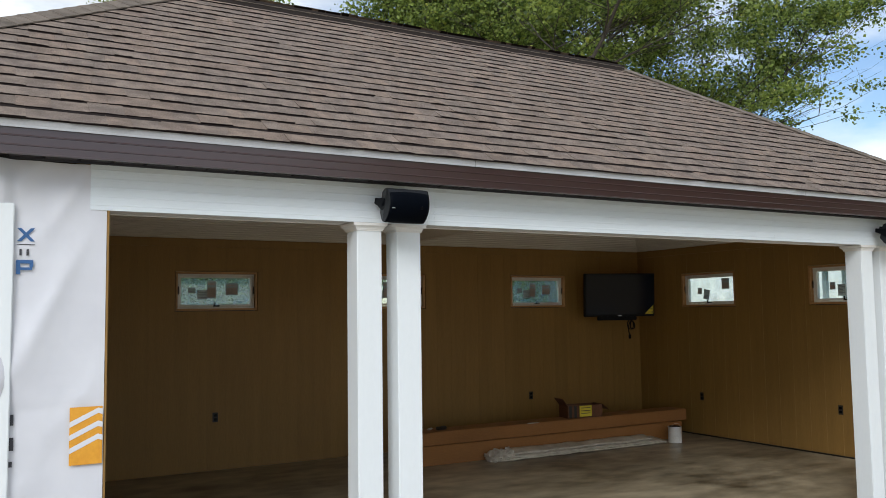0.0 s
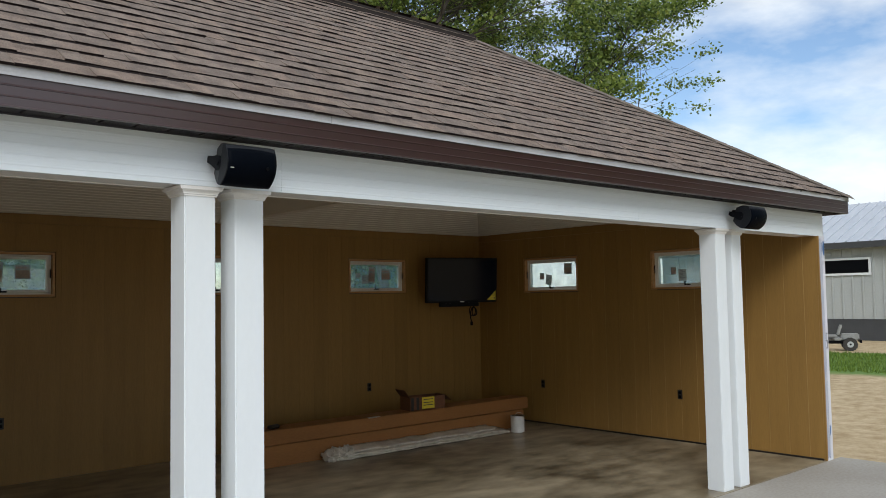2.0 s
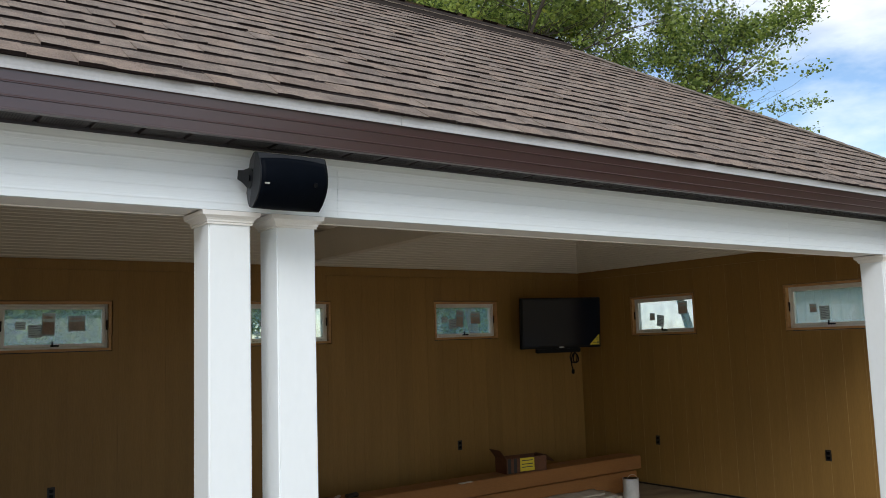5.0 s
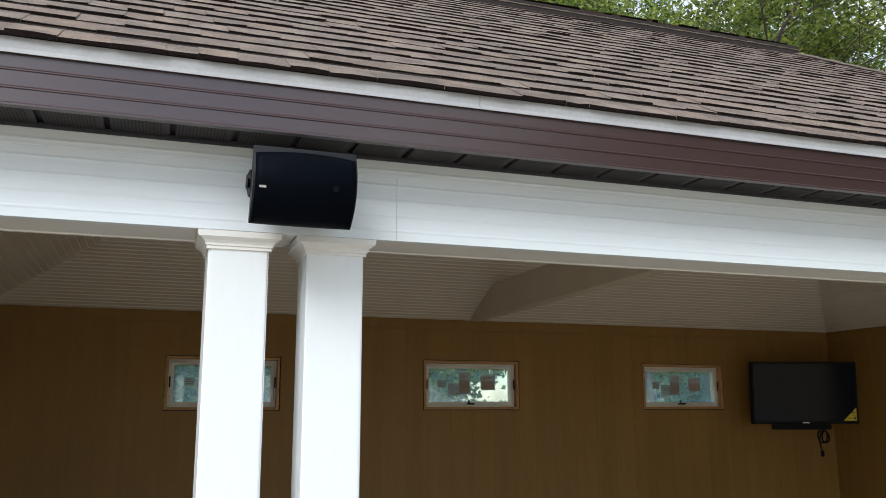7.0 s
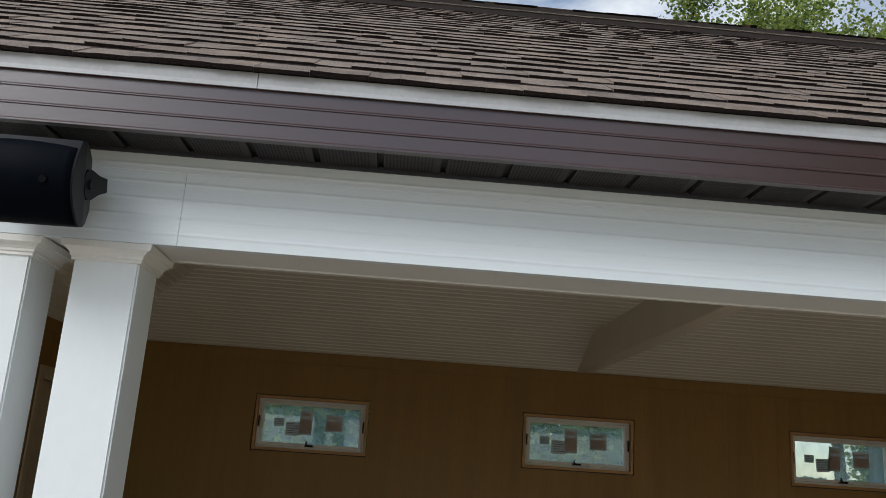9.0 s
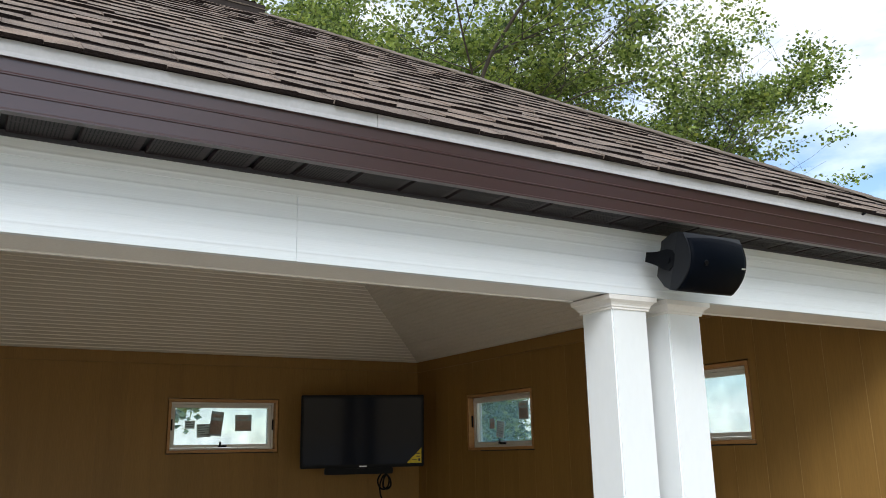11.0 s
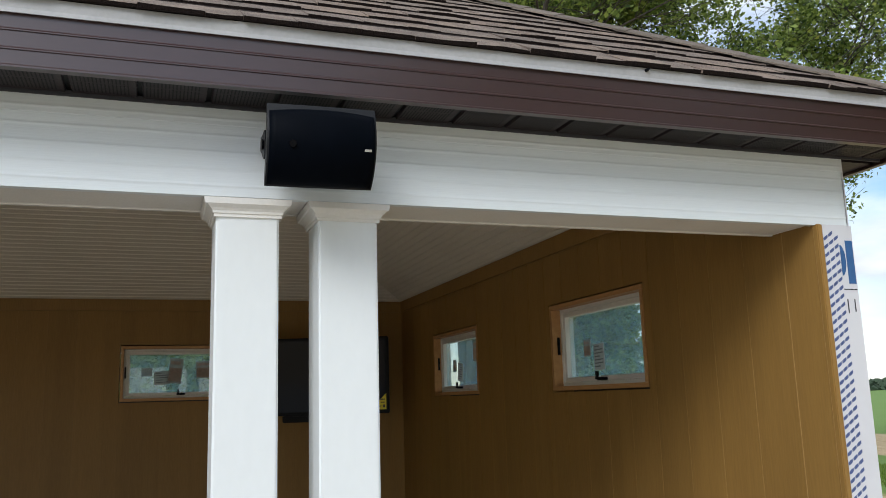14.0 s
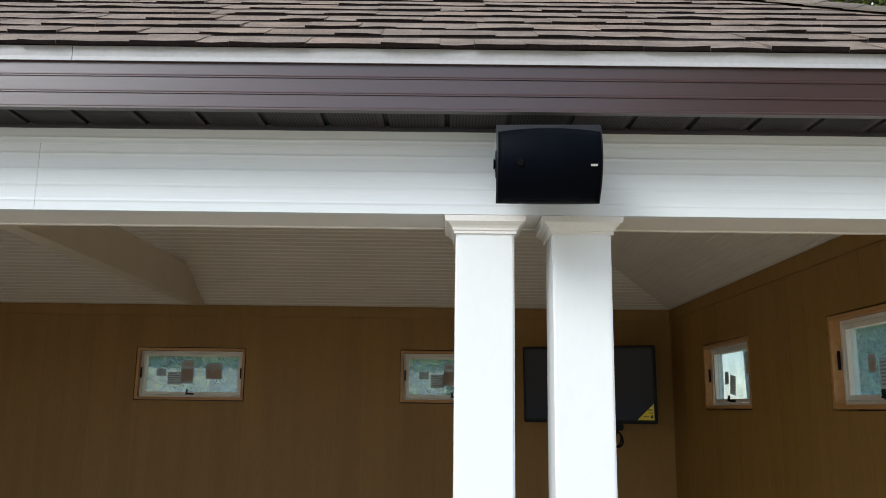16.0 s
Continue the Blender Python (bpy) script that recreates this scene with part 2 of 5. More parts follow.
M["paper"] = paper_mat("white_paper", (0.66, 0.66, 0.64), (0.58, 0.57, 0.55))
M["fine_print"] = paper_mat("grey_print", (0.30, 0.29, 0.29), (0.24, 0.23, 0.23))
M["print"] = paper_mat("brown_print", (0.74, 0.60, 0.53), (0.62, 0.50, 0.43))


def glass_mat():
    """Clear pane under a thin bluish protective film, which scatters some of the daylight."""
    m = bpy.data.materials.new("window_glass")
    m.use_nodes = True
    n, l = m.node_tree.nodes, m.node_tree.links
    n.remove(n["Principled BSDF"])
    tr = n.new("ShaderNodeBsdfTransparent")
    tr.inputs["Color"].default_value = (0.93, 0.97, 0.97, 1)
    film = n.new("ShaderNodeBsdfTranslucent")
    film.inputs["Color"].default_value = (0.31, 0.57, 0.67, 1)
    t = n.new("ShaderNodeTexCoord")
    nz = n.new("ShaderNodeTexNoise")
    nz.inputs["Scale"].default_value = 7.0
    nz.inputs["Detail"].default_value = 4.0
    l.new(t.outputs["Object"], nz.inputs["Vector"])
    cover = n.new("ShaderNodeMapRange")
    cover.inputs["From Min"].default_value, cover.inputs["From Max"].default_value = 0.3, 0.7
    cover.inputs["To Min"].default_value, cover.inputs["To Max"].default_value = 0.17, 0.32
    l.new(nz.outputs["Fac"], cover.inputs["Value"])
    veil = n.new("ShaderNodeMixShader")
    l.new(cover.outputs["Result"], veil.inputs["Fac"])
    l.new(tr.outputs["BSDF"], veil.inputs[1])
    l.new(film.outputs["BSDF"], veil.inputs[2])
    gl = n.new("ShaderNodeBsdfGlossy")
    gl.inputs["Roughness"].default_value = 0.02
    lw = n.new("ShaderNodeLayerWeight")
    pw = n.new("ShaderNodeMath")
    pw.operation = "POWER"
    pw.inputs[1].default_value = 4.0
    l.new(lw.outputs["Facing"], pw.inputs[0])
    ad = n.new("ShaderNodeMath")
    ad.operation = "MULTIPLY_ADD"
    ad.inputs[1].default_value, ad.inputs[2].default_value = 0.6, 0.06
    l.new(pw.outputs[0], ad.inputs[0])
    mx = n.new("ShaderNodeMixShader")
    l.new(ad.outputs[0], mx.inputs["Fac"])
    l.new(veil.outputs["Shader"], mx.inputs[1])
    l.new(gl.outputs["BSDF"], mx.inputs[2])
    l.new(mx.outputs["Shader"], n["Material Output"].inputs["Surface"])
    return m


M["glass"] = glass_mat()


def ground_mat():
    """Bare sandy soil round the building, mown grass beyond, by noise-broken bands."""
    m = bpy.data.materials.new("ground")
    m.use_nodes = True
    n, l = m.node_tree.nodes, m.node_tree.links
    b = n["Principled BSDF"]
    b.inputs["Roughness"].default_value = 0.95
    t = n.new("ShaderNodeTexCoord")
    sep = n.new("ShaderNodeSeparateXYZ")
    l.new(t.outputs["Object"], sep.inputs[0])
    nz = n.new("ShaderNodeTexNoise")
    nz.inputs["Scale"].default_value = 0.45
    nz.inputs["Detail"].default_value = 6
    fine = n.new("ShaderNodeTexNoise")
    fine.inputs["Scale"].default_value = 3.2
    fine.inputs["Detail"].default_value = 13
    fine.inputs["Roughness"].default_value = 0.74
    fine.inputs["Distortion"].default_value = 0.1
    l.new(t.outputs["Object"], nz.inputs["Vector"])
    l.new(t.outputs["Object"], fine.inputs["Vector"])
    soil = n.new("ShaderNodeValToRGB")
    soil.color_ramp.elements[0].color, soil.color_ramp.elements[1].color = (0.34, 0.235, 0.115, 1), (0.62, 0.49, 0.31, 1)
    soil.color_ramp.elements[0].position, soil.color_ramp.elements[1].position = 0.35, 0.68
    l.new(fine.outputs["Fac"], soil.inputs["Fac"])
    turf = n.new("ShaderNodeValToRGB")
    turf.color_ramp.elements[0].color, turf.color_ramp.elements[1].color = (0.075, 0.16, 0.02, 1), (0.17, 0.28, 0.05, 1)
    l.new(fine.outputs["Fac"], turf.inputs["Fac"])
    wob = n.new("ShaderNodeMath")
    wob.operation = "MULTIPLY_ADD"
    wob.inputs[1].default_value = 3.0
    l.new(nz.outputs["Fac"], wob.inputs[0])
    l.new(sep.outputs["X"], wob.inputs[2])
    band = n.new("ShaderNodeValToRGB")
    e = band.color_ramp.elements
    e[0].position, e[0].color = 0.0, (0, 0, 0, 1)
    e[1].position, e[1].color = 1.0, (1, 1, 1, 1)
    for p, v in ((0.385, 0), (0.40, 1), (0.535, 1), (0.54, 0), (0.70, 0), (0.72, 1)):
        k = e.new(p)
        k.color = (v, v, v, 1)
    mr = n.new("ShaderNodeMapRange")
    mr.inputs["From Min"].default_value, mr.inputs["From Max"].default_value = 0, 44
    l.new(wob.outputs[0], mr.inputs["Value"])
    l.new(mr.outputs["Result"], band.inputs["Fac"])
    mx = n.new("ShaderNodeMix")
    mx.data_type = "RGBA"
    l.new(band.outputs["Color"], mx.inputs[0])
    l.new(soil.outputs["Color"], mx.inputs[6])
    l.new(turf.outputs["Color"], mx.inputs[7])
    l.new(mx.outputs[2], b.inputs["Base Color"])
    bp = n.new("ShaderNodeBump")
    bp.inputs["Strength"].default_value = 0.5
    bp.inputs["Distance"].default_value = 0.03
    l.new(fine.outputs["Fac"], bp.inputs["Height"])
    l.new(bp.outputs["Normal"], b.inputs["Normal"])
    return m


M["ground"] = ground_mat()


# ---- mesh helpers ----
def mesh(bm, name, material, smooth=False):
    me = bpy.data.meshes.new(name)
    bmesh.ops.recalc_face_normals(bm, faces=bm.faces)
    bm.to_mesh(me)
    bm.free()
    me.materials.append(M[material])
    if smooth:
        me.shade_smooth()
    return me


def part(name, bm, material, parent=None, label="", smooth=False):
    ob = new(name, mesh(bm, name, material, smooth))
    ob.parent = parent
    if label:
        ob["label"] = label
    return ob


def empty(name, m=None):
    ob = new(name)
    ob.empty_display_size = 0.1
    if m is not None:
        ob.matrix_world = m
    return ob


def box(x0, x1, y0, y1, z0, z1, bevel=0.0, bm=None):
    own = bm is None
    bm = bmesh.new() if own else bm
    r = bmesh.ops.create_cube(bm, size=1.0)
    for v in r["verts"]:
        v.co = Vector(((x0 + x1) / 2 + v.co.x * (x1 - x0), (y0 + y1) / 2 + v.co.y * (y1 - y0), (z0 + z1) / 2 + v.co.z * (z1 - z0)))
    if bevel and own:
        bmesh.ops.bevel(bm, geom=bm.edges[:], offset=bevel, segments=2, affect="EDGES")
    return bm


def cyl(r0, r1, h, at=(0, 0, 0), axis="z", seg=24, bm=None):
    bm = bm or bmesh.new()
    r = bmesh.ops.create_cone(bm, cap_ends=True, segments=seg, radius1=r0, radius2=r1, depth=h)
    turn = {"z": Matrix(), "x": Matrix.Rotation(radians(90), 4, "Y"), "y": Matrix.Rotation(radians(90), 4, "X")}[axis]
    bmesh.ops.transform(bm, matrix=Matrix.Translation(at) @ turn, verts=r["verts"])
    return bm


def extrude_profile(points, a, b, axis="x", bm=None):
    """A closed outline, given as pairs, swept from a to b along x (pairs are y, z) or y (pairs are x, z)."""
    bm = bm or bmesh.new()
    def at(s, p):
        return (s, p[0], p[1]) if axis == "x" else (p[0], s, p[1])
    va = [bm.verts.new(at(a, p)) for p in points]
    vb = [bm.verts.new(at(b, p)) for p in points]
    n = len(points)
    for i in range(n):
        bm.faces.new((va[i], va[(i + 1) % n], vb[(i + 1) % n], vb[i]))
    bm.faces.new(va)
    bm.faces.new(vb)
    return bm


def grid_wall(u0, u1, z0, z1, holes):
    """Rectangles that fill the wall round its holes (each u0, u1, z0, z1)."""
    us = sorted({u0, u1, *[h[0] for h in holes], *[h[1] for h in holes]})
    out = []
    for a, b in zip(us, us[1:]):
        zs = [(z0, z1)]
        for h in holes:
            if h[0] < b - 1e-6 and h[1] > a + 1e-6:
                zs = [(z0, h[2]), (h[3], z1)]
        out += [(a, b, p, q) for p, q in zs]
    return out


# ---- plan ----
BACK, RIGHT, LEFT = 4.78, 6.322, -1.557
WALL_TOP, BEAM_Z, FRIEZE_TOP = 2.505, 2.192, 2.434
PAIR = (0.005, 4.679)
EX0, EX1, EY0, EY1 = -3.33, 6.655, -0.19, 5.12
EAVE_Z, RIDGE_Y, RIDGE_Z = 2.573, 2.465, 4.322
RX0, RX1 = EX0 + RIDGE_Y - EY0, EX1 - RIDGE_Y + EY0
SLOPE = (RIDGE_Z - EAVE_Z) / (RIDGE_Y - EY0)

# ---- ground, slab ----
bm = bmesh.new()
bmesh.ops.create_grid(bm, x_segments=40, y_segments=40, size=1500)
ground = part("ground", bm, "ground")
ground.location = (0, 0, -0.10)
tagged(ground, "bare sandy soil with bands of mown grass", "ground", kind="structure")
floor = part("floor", box(-3.15, 6.45, 0.0, 4.88, -0.25, 0.0), "concrete")
tagged(floor, "stained grey-brown concrete slab inside the pavilion", "floor", kind="structure")
patio = part("pavement", box(-9.0, 6.62, -9.0, -0.004, -0.25, -0.003), "patio")
tagged(patio, "pale bare concrete apron before the pavilion", "pavement", kind="structure")

# ---- walls ----
BACK_WINDOWS = [(-0.248, 0.660), (1.888, 2.798), (4.076, 4.988)]
RIGHT_WINDOWS = [(3.008, 3.935), (1.020, 1.942)]
WZ0, WZ1 = 1.713, 2.150
PITCH = 0.2039
GAP = 0.004


def panel_wall(name, label, axis, plane, depth, u0, u1, holes, sign, groove0):
    """A framed wall with vertical siding strips on its inner face. sign: the way from the room into the wall."""
    bm = bmesh.new()
    skin = 0.002
    for a, b, p, q in grid_wall(u0, u1, 0.0, WALL_TOP - 0.001, holes):
        lo, hi = sorted((plane + sign * skin, plane + sign * depth))
        if axis == "x":
            box(a, b, lo, hi, p, q, bm=bm)
        else:
            box(lo, hi, a, b, p, q, bm=bm)
    # Only the right wall, towards the sun, has its groove highlights painted in.
    wall = part(name, bm, "lit_groove" if axis == "y" and sign > 0 else "siding")
    tagged(wall, label, "wall", kind="structure")
    k = math.ceil((u0 - groove0) / PITCH)
    cuts = [u0]
    while groove0 + k * PITCH < u1 - 0.02:
        if groove0 + k * PITCH > u0 + 0.02:
            cuts.append(groove0 + k * PITCH)
        k += 1
    cuts.append(u1)
    for a, b in zip(cuts, cuts[1:]):
        a += 0.0012 if abs((a - groove0) / PITCH / 6 - round((a - groove0) / PITCH / 6)) < 0.01 else 0
        for c, d, p, q in grid_wall(a + GAP / 2, b - GAP / 2, 0.012, WALL_TOP - 0.095,
                                    [(max(h[0], a + GAP / 2), min(h[1], b - GAP / 2), h[2], h[3]) for h in holes
                                     if h[0] < b - GAP / 2 - 0.004 and h[1] > a + GAP / 2 + 0.004]):
            if d - c < 0.003:
                continue
            lo, hi = sorted((plane, plane + sign * skin * 0.98))
            bm = box(c, d, lo, hi, p, q) if axis == "x" else box(lo, hi, c, d, p, q)
            part("siding_strip", bm, "siding", wall)
    lo, hi = sorted((plane - sign * 0.014, plane + sign * skin * 0.98))
    bm = box(u0, u1, lo, hi, WALL_TOP - 0.092, WALL_TOP - 0.002, 0.003) if axis == "x" else box(lo, hi, u0, u1, WALL_TOP - 0.092, WALL_TOP - 0.002, 0.003)
    part("top_trim", bm, "siding", wall)
    return wall


panel_wall("wall_back", "tan grooved wood siding wall with three small windows", "x", BACK, 0.15, LEFT, RIGHT,
           [(a, b, WZ0, WZ1) for a, b in BACK_WINDOWS], 1, 1.525)
wall_right = panel_wall("wall_right", "tan grooved wood siding wall, its end wrapped in white", "y", RIGHT, 0.128, 0.012, BACK + 0.15,
           [(a, b, WZ0 - 0.022, WZ1) for a, b in RIGHT_WINDOWS], 1, 0.155)
panel_wall("wall_left", "tan siding partition wall with a door", "y", LEFT, 0.13, 0.151, BACK - 0.001,
           [(3.89, 4.69, -0.2, 2.11)], -1, 0.3)
bm = bmesh.new()
for a, b, p, q in grid_wall(0.0, BACK + 0.16, -0.02, 2.42, [(a, b, WZ0 - 0.022, WZ1) for a, b in RIGHT_WINDOWS]):
    box(RIGHT + 0.1295, RIGHT + 0.138, a, b, p, q, bm=bm)
part("house_wrap", bm, "wrap", wall_right, "white printed house wrap")
bm = box(RIGHT + 0.022, RIGHT + 0.139, -0.006, 0.011, -0.01, BEAM_Z - 0.002)
part("wrap_return", bm, "wrap", wall_right)
bm = box(RIGHT - 0.002, RIGHT + 0.020, -0.010, 0.011, 0.0, BEAM_Z - 0.002, 0.003)
part("edge_board", bm, "siding", wall_right)
part("sill_seal", box(RIGHT - 0.010, RIGHT - 0.001, 0.02, BACK - 0.01, 0.001, 0.018), "outlet", wall_right)


def ink_shapes(name, shapes, material, parent, y):
    """Flat printed shapes on a wall facing -y; each a list of x, z corners."""
    bm = bmesh.new()
    for s in shapes:
        f = bm.faces.new([bm.verts.new((px, y, pz)) for px, pz in s])
        r = bmesh.ops.extrude_face_region(bm, geom=[f])
        bmesh.ops.translate(bm, vec=(0, 0.0008, 0), verts=[v for v in r["geom"] if isinstance(v, bmesh.types.BMVert)])
    return part(name, bm, material, parent)


def rect(x0, x1, z0, z1, lean=0.0):
    return [(x0, z0), (x1, z0), (x1 + lean, z1), (x0 + lean, z1)]


# tape with small slanted blue marks on the end of the right wall
shapes = []
for i in range(80):
    z = 0.02 + i * 0.0268
    for c in range(3):
        x = RIGHT + 0.022 + c * 0.0205
        zc = z + (0.0134 if c % 2 else 0.0)
        shapes.append([(x, zc), (x + 0.008, zc + 0.003), (x + 0.0165, zc + 0.010), (x + 0.0165, zc + 0.0195), (x + 0.008, zc + 0.0145), (x, zc + 0.0085)])
ink_shapes("tape_marks", shapes, "navy", wall_right, -0.0072)
ink_shapes("wrap_print", [[(RIGHT + 0.083 + 0.019 * math.cos(math.radians(a)), 2.075 + 0.05 * math.sin(math.radians(a))) for a in range(-90, 91, 15)], rect(RIGHT + 0.106, RIGHT + 0.135, 2.0, 2.14)], "blue", wall_right, -0.0072)
ink_shapes("wrap_small_print", [rect(RIGHT + 0.090, RIGHT + 0.094, 1.905, 1.95), rect(RIGHT + 0.118, RIGHT + 0.122, 1.91, 1.95),
                                rect(RIGHT + 0.083, RIGHT + 0.135, 1.98, 1.983)], "ink", wall_right, -0.0072)

ink_shapes("wrap_small_print", [rect(RIGHT + 0.088, RIGHT + 0.124, z, z + 0.014) for z in (1.08, 1.15, 1.22)]
           + [rect(RIGHT + 0.088, RIGHT + 0.098, 1.165, 1.219), rect(RIGHT + 0.114, RIGHT + 0.124, 1.095, 1.149)], "ink", wall_right, -0.0072)
ink_shapes("wrap_print", [rect(RIGHT + 0.084, RIGHT + 0.104, 0.24, 0.33, 0.008)], "blue", wall_right, -0.0072)

# front wall of the closed room, in wrinkled house wrap
wall_front = part("wall_front", box(-3.15, LEFT - 0.002, 0.02, 0.15, -0.05, 2.41), "wood")
tagged(wall_front, "front wall in wrinkled white house wrap with orange print", "wall", kind="structure")
bm = bmesh.new()
nx, nz = 60, 90
vs = [[None] * (nz + 1) for _ in range(nx + 1)]
for i in range(nx + 1):
    for j in range(nz + 1):
        x, z = -3.15 + i * ((LEFT - 0.003 + 3.15) / nx), -0.05 + j * (2.46 / nz)
        w = noise.noise((x * 3 + z * 1.2, z * 1.7 - x, 0.3)) * 0.007 + (1 - abs(noise.noise((x * 2.6 - z * 1.1, z * 0.8, 4.1)))) ** 6 * 0.020
        for lo, hi in ((0.93, 1.26), (1.84, 2.11)):
            if lo < z < hi:
                break
            w *= 1.0 + 0.7 * min(1.0, min(abs(z - lo), abs(z - hi)) * 6)
        edge = min(1.0, (i / nx if i < nx / 2 else 1 - i / nx) * 8)
        vs[i][j] = bm.verts.new((x, 0.006 - w * edge * (0.5 if x > -2.0 else 1.0), z))
for i in range(nx):
    for j in range(nz):
        bm.faces.new((vs[i][j], vs[i + 1][j], vs[i + 1][j + 1], vs[i][j + 1]))
part("house_wrap", bm, "wrap", wall_front, smooth=True)
part("corner_board", box(LEFT - 0.001, LEFT + 0.009, 0.0, 0.15, 0.0, BEAM_Z - 0.002, 0.002), "siding", wall_front)
OY = -0.0085
ox0, ox1, oz0, oz1 = -1.713, -1.566, 0.956, 1.230
shapes = [rect(ox0, ox1, oz0, oz1)]
ink_shapes("orange_square", shapes, "orange", wall_front, OY)
chev = []
for i in range(3):
    z = oz0 + 0.055 + i * 0.062
    chev.append([(ox0, z), (ox1 - 0.02, z + 0.062), (ox1, z + 0.056), (ox1, z + 0.082), (ox1 - 0.02, z + 0.088), (ox0, z + 0.026)])
ink_shapes("white_chevrons", chev, "wrap", wall_front, OY - 0.002)
ink_shapes("blue_print", [[(-1.957, 2.022), (-1.938, 2.022), (-1.880, 2.085), (-1.899, 2.085)],
                          rect(-1.958, -1.940, 1.866, 1.934), rect(-1.940, -1.885, 1.917, 1.934), rect(-1.940, -1.89, 1.886, 1.899), rect(-1.901, -1.885, 1.899, 1.917)],
           "blue", wall_front, OY - 0.004)
ink_shapes("blue_print", [[(-1.957, 2.085), (-1.938, 2.085), (-1.880, 2.022), (-1.899, 2.022)]], "blue", wall_front, OY - 0.0055)
ink_shapes("grey_print", [rect(-1.966, -1.952, 1.165, 1.215), rect(-1.968, -1.950, 1.05, 1.11), rect(-1.968, -1.954, 0.975, 1.0), rect(-1.957, -1.880, 2.006, 2.009), rect(-1.945, -1.935, 1.955, 1.985), rect(-1.915, -1.905, 1.955, 1.985)], "ink", wall_front, OY - 0.004)


# side and rear closing walls of the closed room
side = part("wall_side", box(-3.15, -3.02, 0.151, BACK + 0.15, -0.05, 2.41), "wrap")
tagged(side, "plain wrapped side wall", "wall", kind="structure")
rear = part("wall_rear", box(-3.02, LEFT - 0.131, BACK, BACK + 0.15, -0.05, 2.41), "wrap")
tagged(rear, "plain wrapped rear wall", "wall", kind="structure")

# exterior door of the closed room: white frame at its jamb
door_out = empty("door_1", pose(-2.425, 0.0, 0))
tagged(door_out, "white framed exterior door in the wrapped wall", "door", kind="structure")
part("frame", box(0.362, 0.455, -0.035, 0.013, 0.0, 2.20, 0.004), "column", door_out)
part("frame", box(-0.455, -0.362, -0.035, 0.013, 0.0, 2.20, 0.004), "column", door_out)
part("frame", box(-0.361, 0.361, -0.035, 0.013, 2.107, 2.20, 0.004), "column", door_out)
part("leaf", box(-0.355, 0.355, -0.012, 0.012, 0.02, 2.10, 0.003), "door", door_out)
part("weather_strip", box(0.3555, 0.3615, -0.03, 0.0, 0.02, 2.10), "ink", door_out)


# ---- beam and frieze ----
frieze = empty("beam", pose(0, 0, 0))
tagged(frieze, "white boxed beam across the open front", "beam", kind="structure")
for a, b in ((-1.638, 0.2992), (0.30, 3.3492), (3.35, 6.455)):
    part("fascia_board", box(a, b, 0.0, 0.022, BEAM_Z - 0.004, FRIEZE_TOP, 0.0004), "white", frieze)
part("top_strip", box(-1.638, 6.455, -0.003, -0.0002, FRIEZE_TOP - 0.062, FRIEZE_TOP - 0.019), "white", frieze)
part("underside", box(-1.545, RIGHT - 0.003, 0.0225, 0.185, BEAM_Z, BEAM_Z + 0.02), "cap", frieze)
part("lip", box(-1.545, RIGHT - 0.003, 0.186, 0.204, BEAM_Z - 0.004, BEAM_Z + 0.028, 0.003), "cap", frieze)
part("core", box(-1.545, RIGHT - 0.003, 0.0225, 0.203, BEAM_Z + 0.029, FRIEZE_TOP), "ceiling", frieze)


def column_parts():
    c = empty("column")
    tagged(c, "square white boxed porch column with flared capital", "column", "paired porch columns", "structure")
    part("shaft", box(-0.078, 0.078, 0.024, 0.18, 0.0, BEAM_Z - 0.043, 0.005), "column", c)
    bm = bmesh.new()
    rings = []
    for h, r in ((0.0, 0.0785), (0.0, 0.0835), (0.007, 0.0835), (0.009, 0.0865), (0.015, 0.0875), (0.021, 0.0915), (0.027, 0.0985), (0.029, 0.1005), (0.030, 0.1050), (0.035, 0.1065), (0.046, 0.1085)):
        z = BEAM_Z - 0.051 + h
        rings.append([bm.verts.new((sx * r, 0.1025 + sy * min(r, 0.102), z)) for sx, sy in ((-1, -1), (1, -1), (1, 1), (-1, 1))])
    for p, q in zip(rings, rings[1:]):
        for i in range(4):
            bm.faces.new((p[i], p[(i + 1) % 4], q[(i + 1) % 4], q[i]))
    bm.faces.new(rings[0])
    bm.faces.new(rings[-1])
    part("capital", bm, "cap", c, "cream crown-moulded capital")
    return c


first = column_parts()
first.matrix_world = pose(PAIR[0] - 0.129, 0, 0)
for x in (PAIR[0] + 0.129, PAIR[1] - 0.129, PAIR[1] + 0.129):
    copy_thing(first, pose(x, 0, 0))

# ---- ceiling: hipped beadboard vault, one mesh ----
CK = 0.45
bm = bmesh.new()
cx0, cx1, cy0, cy1 = LEFT + 0.002, RIGHT - 0.002, 0.205, BACK - 0.002
cm = (cy0 + cy1) / 2
step = 0.0445


def bead_slope(fixed0, inward, lo, hi, run, along):
    """Boards parallel to a wall, rising inwards, with hipped ends."""
    n = int(run / step)
    for i in range(n):
        a, b = i * step, min((i + 1) * step, run)
        rows = ((a, 0.0), (a + step * 0.70, 0.0), (a + step * 0.76, 0.006), (a + step * 0.94, 0.006), (b, 0.0))
        vs = []
        for d, up in rows:
            z = WALL_TOP - 0.001 + CK * d + up
            p, q = lo + d, hi - d
            f = fixed0 + inward * d
            vs.append([bm.verts.new((p, f, z) if along == "x" else (f, p, z)), bm.verts.new((q, f, z) if along == "x" else (f, q, z))])
        for u, w in zip(vs, vs[1:]):
            bm.faces.new((u[0], u[1], w[1], w[0]))


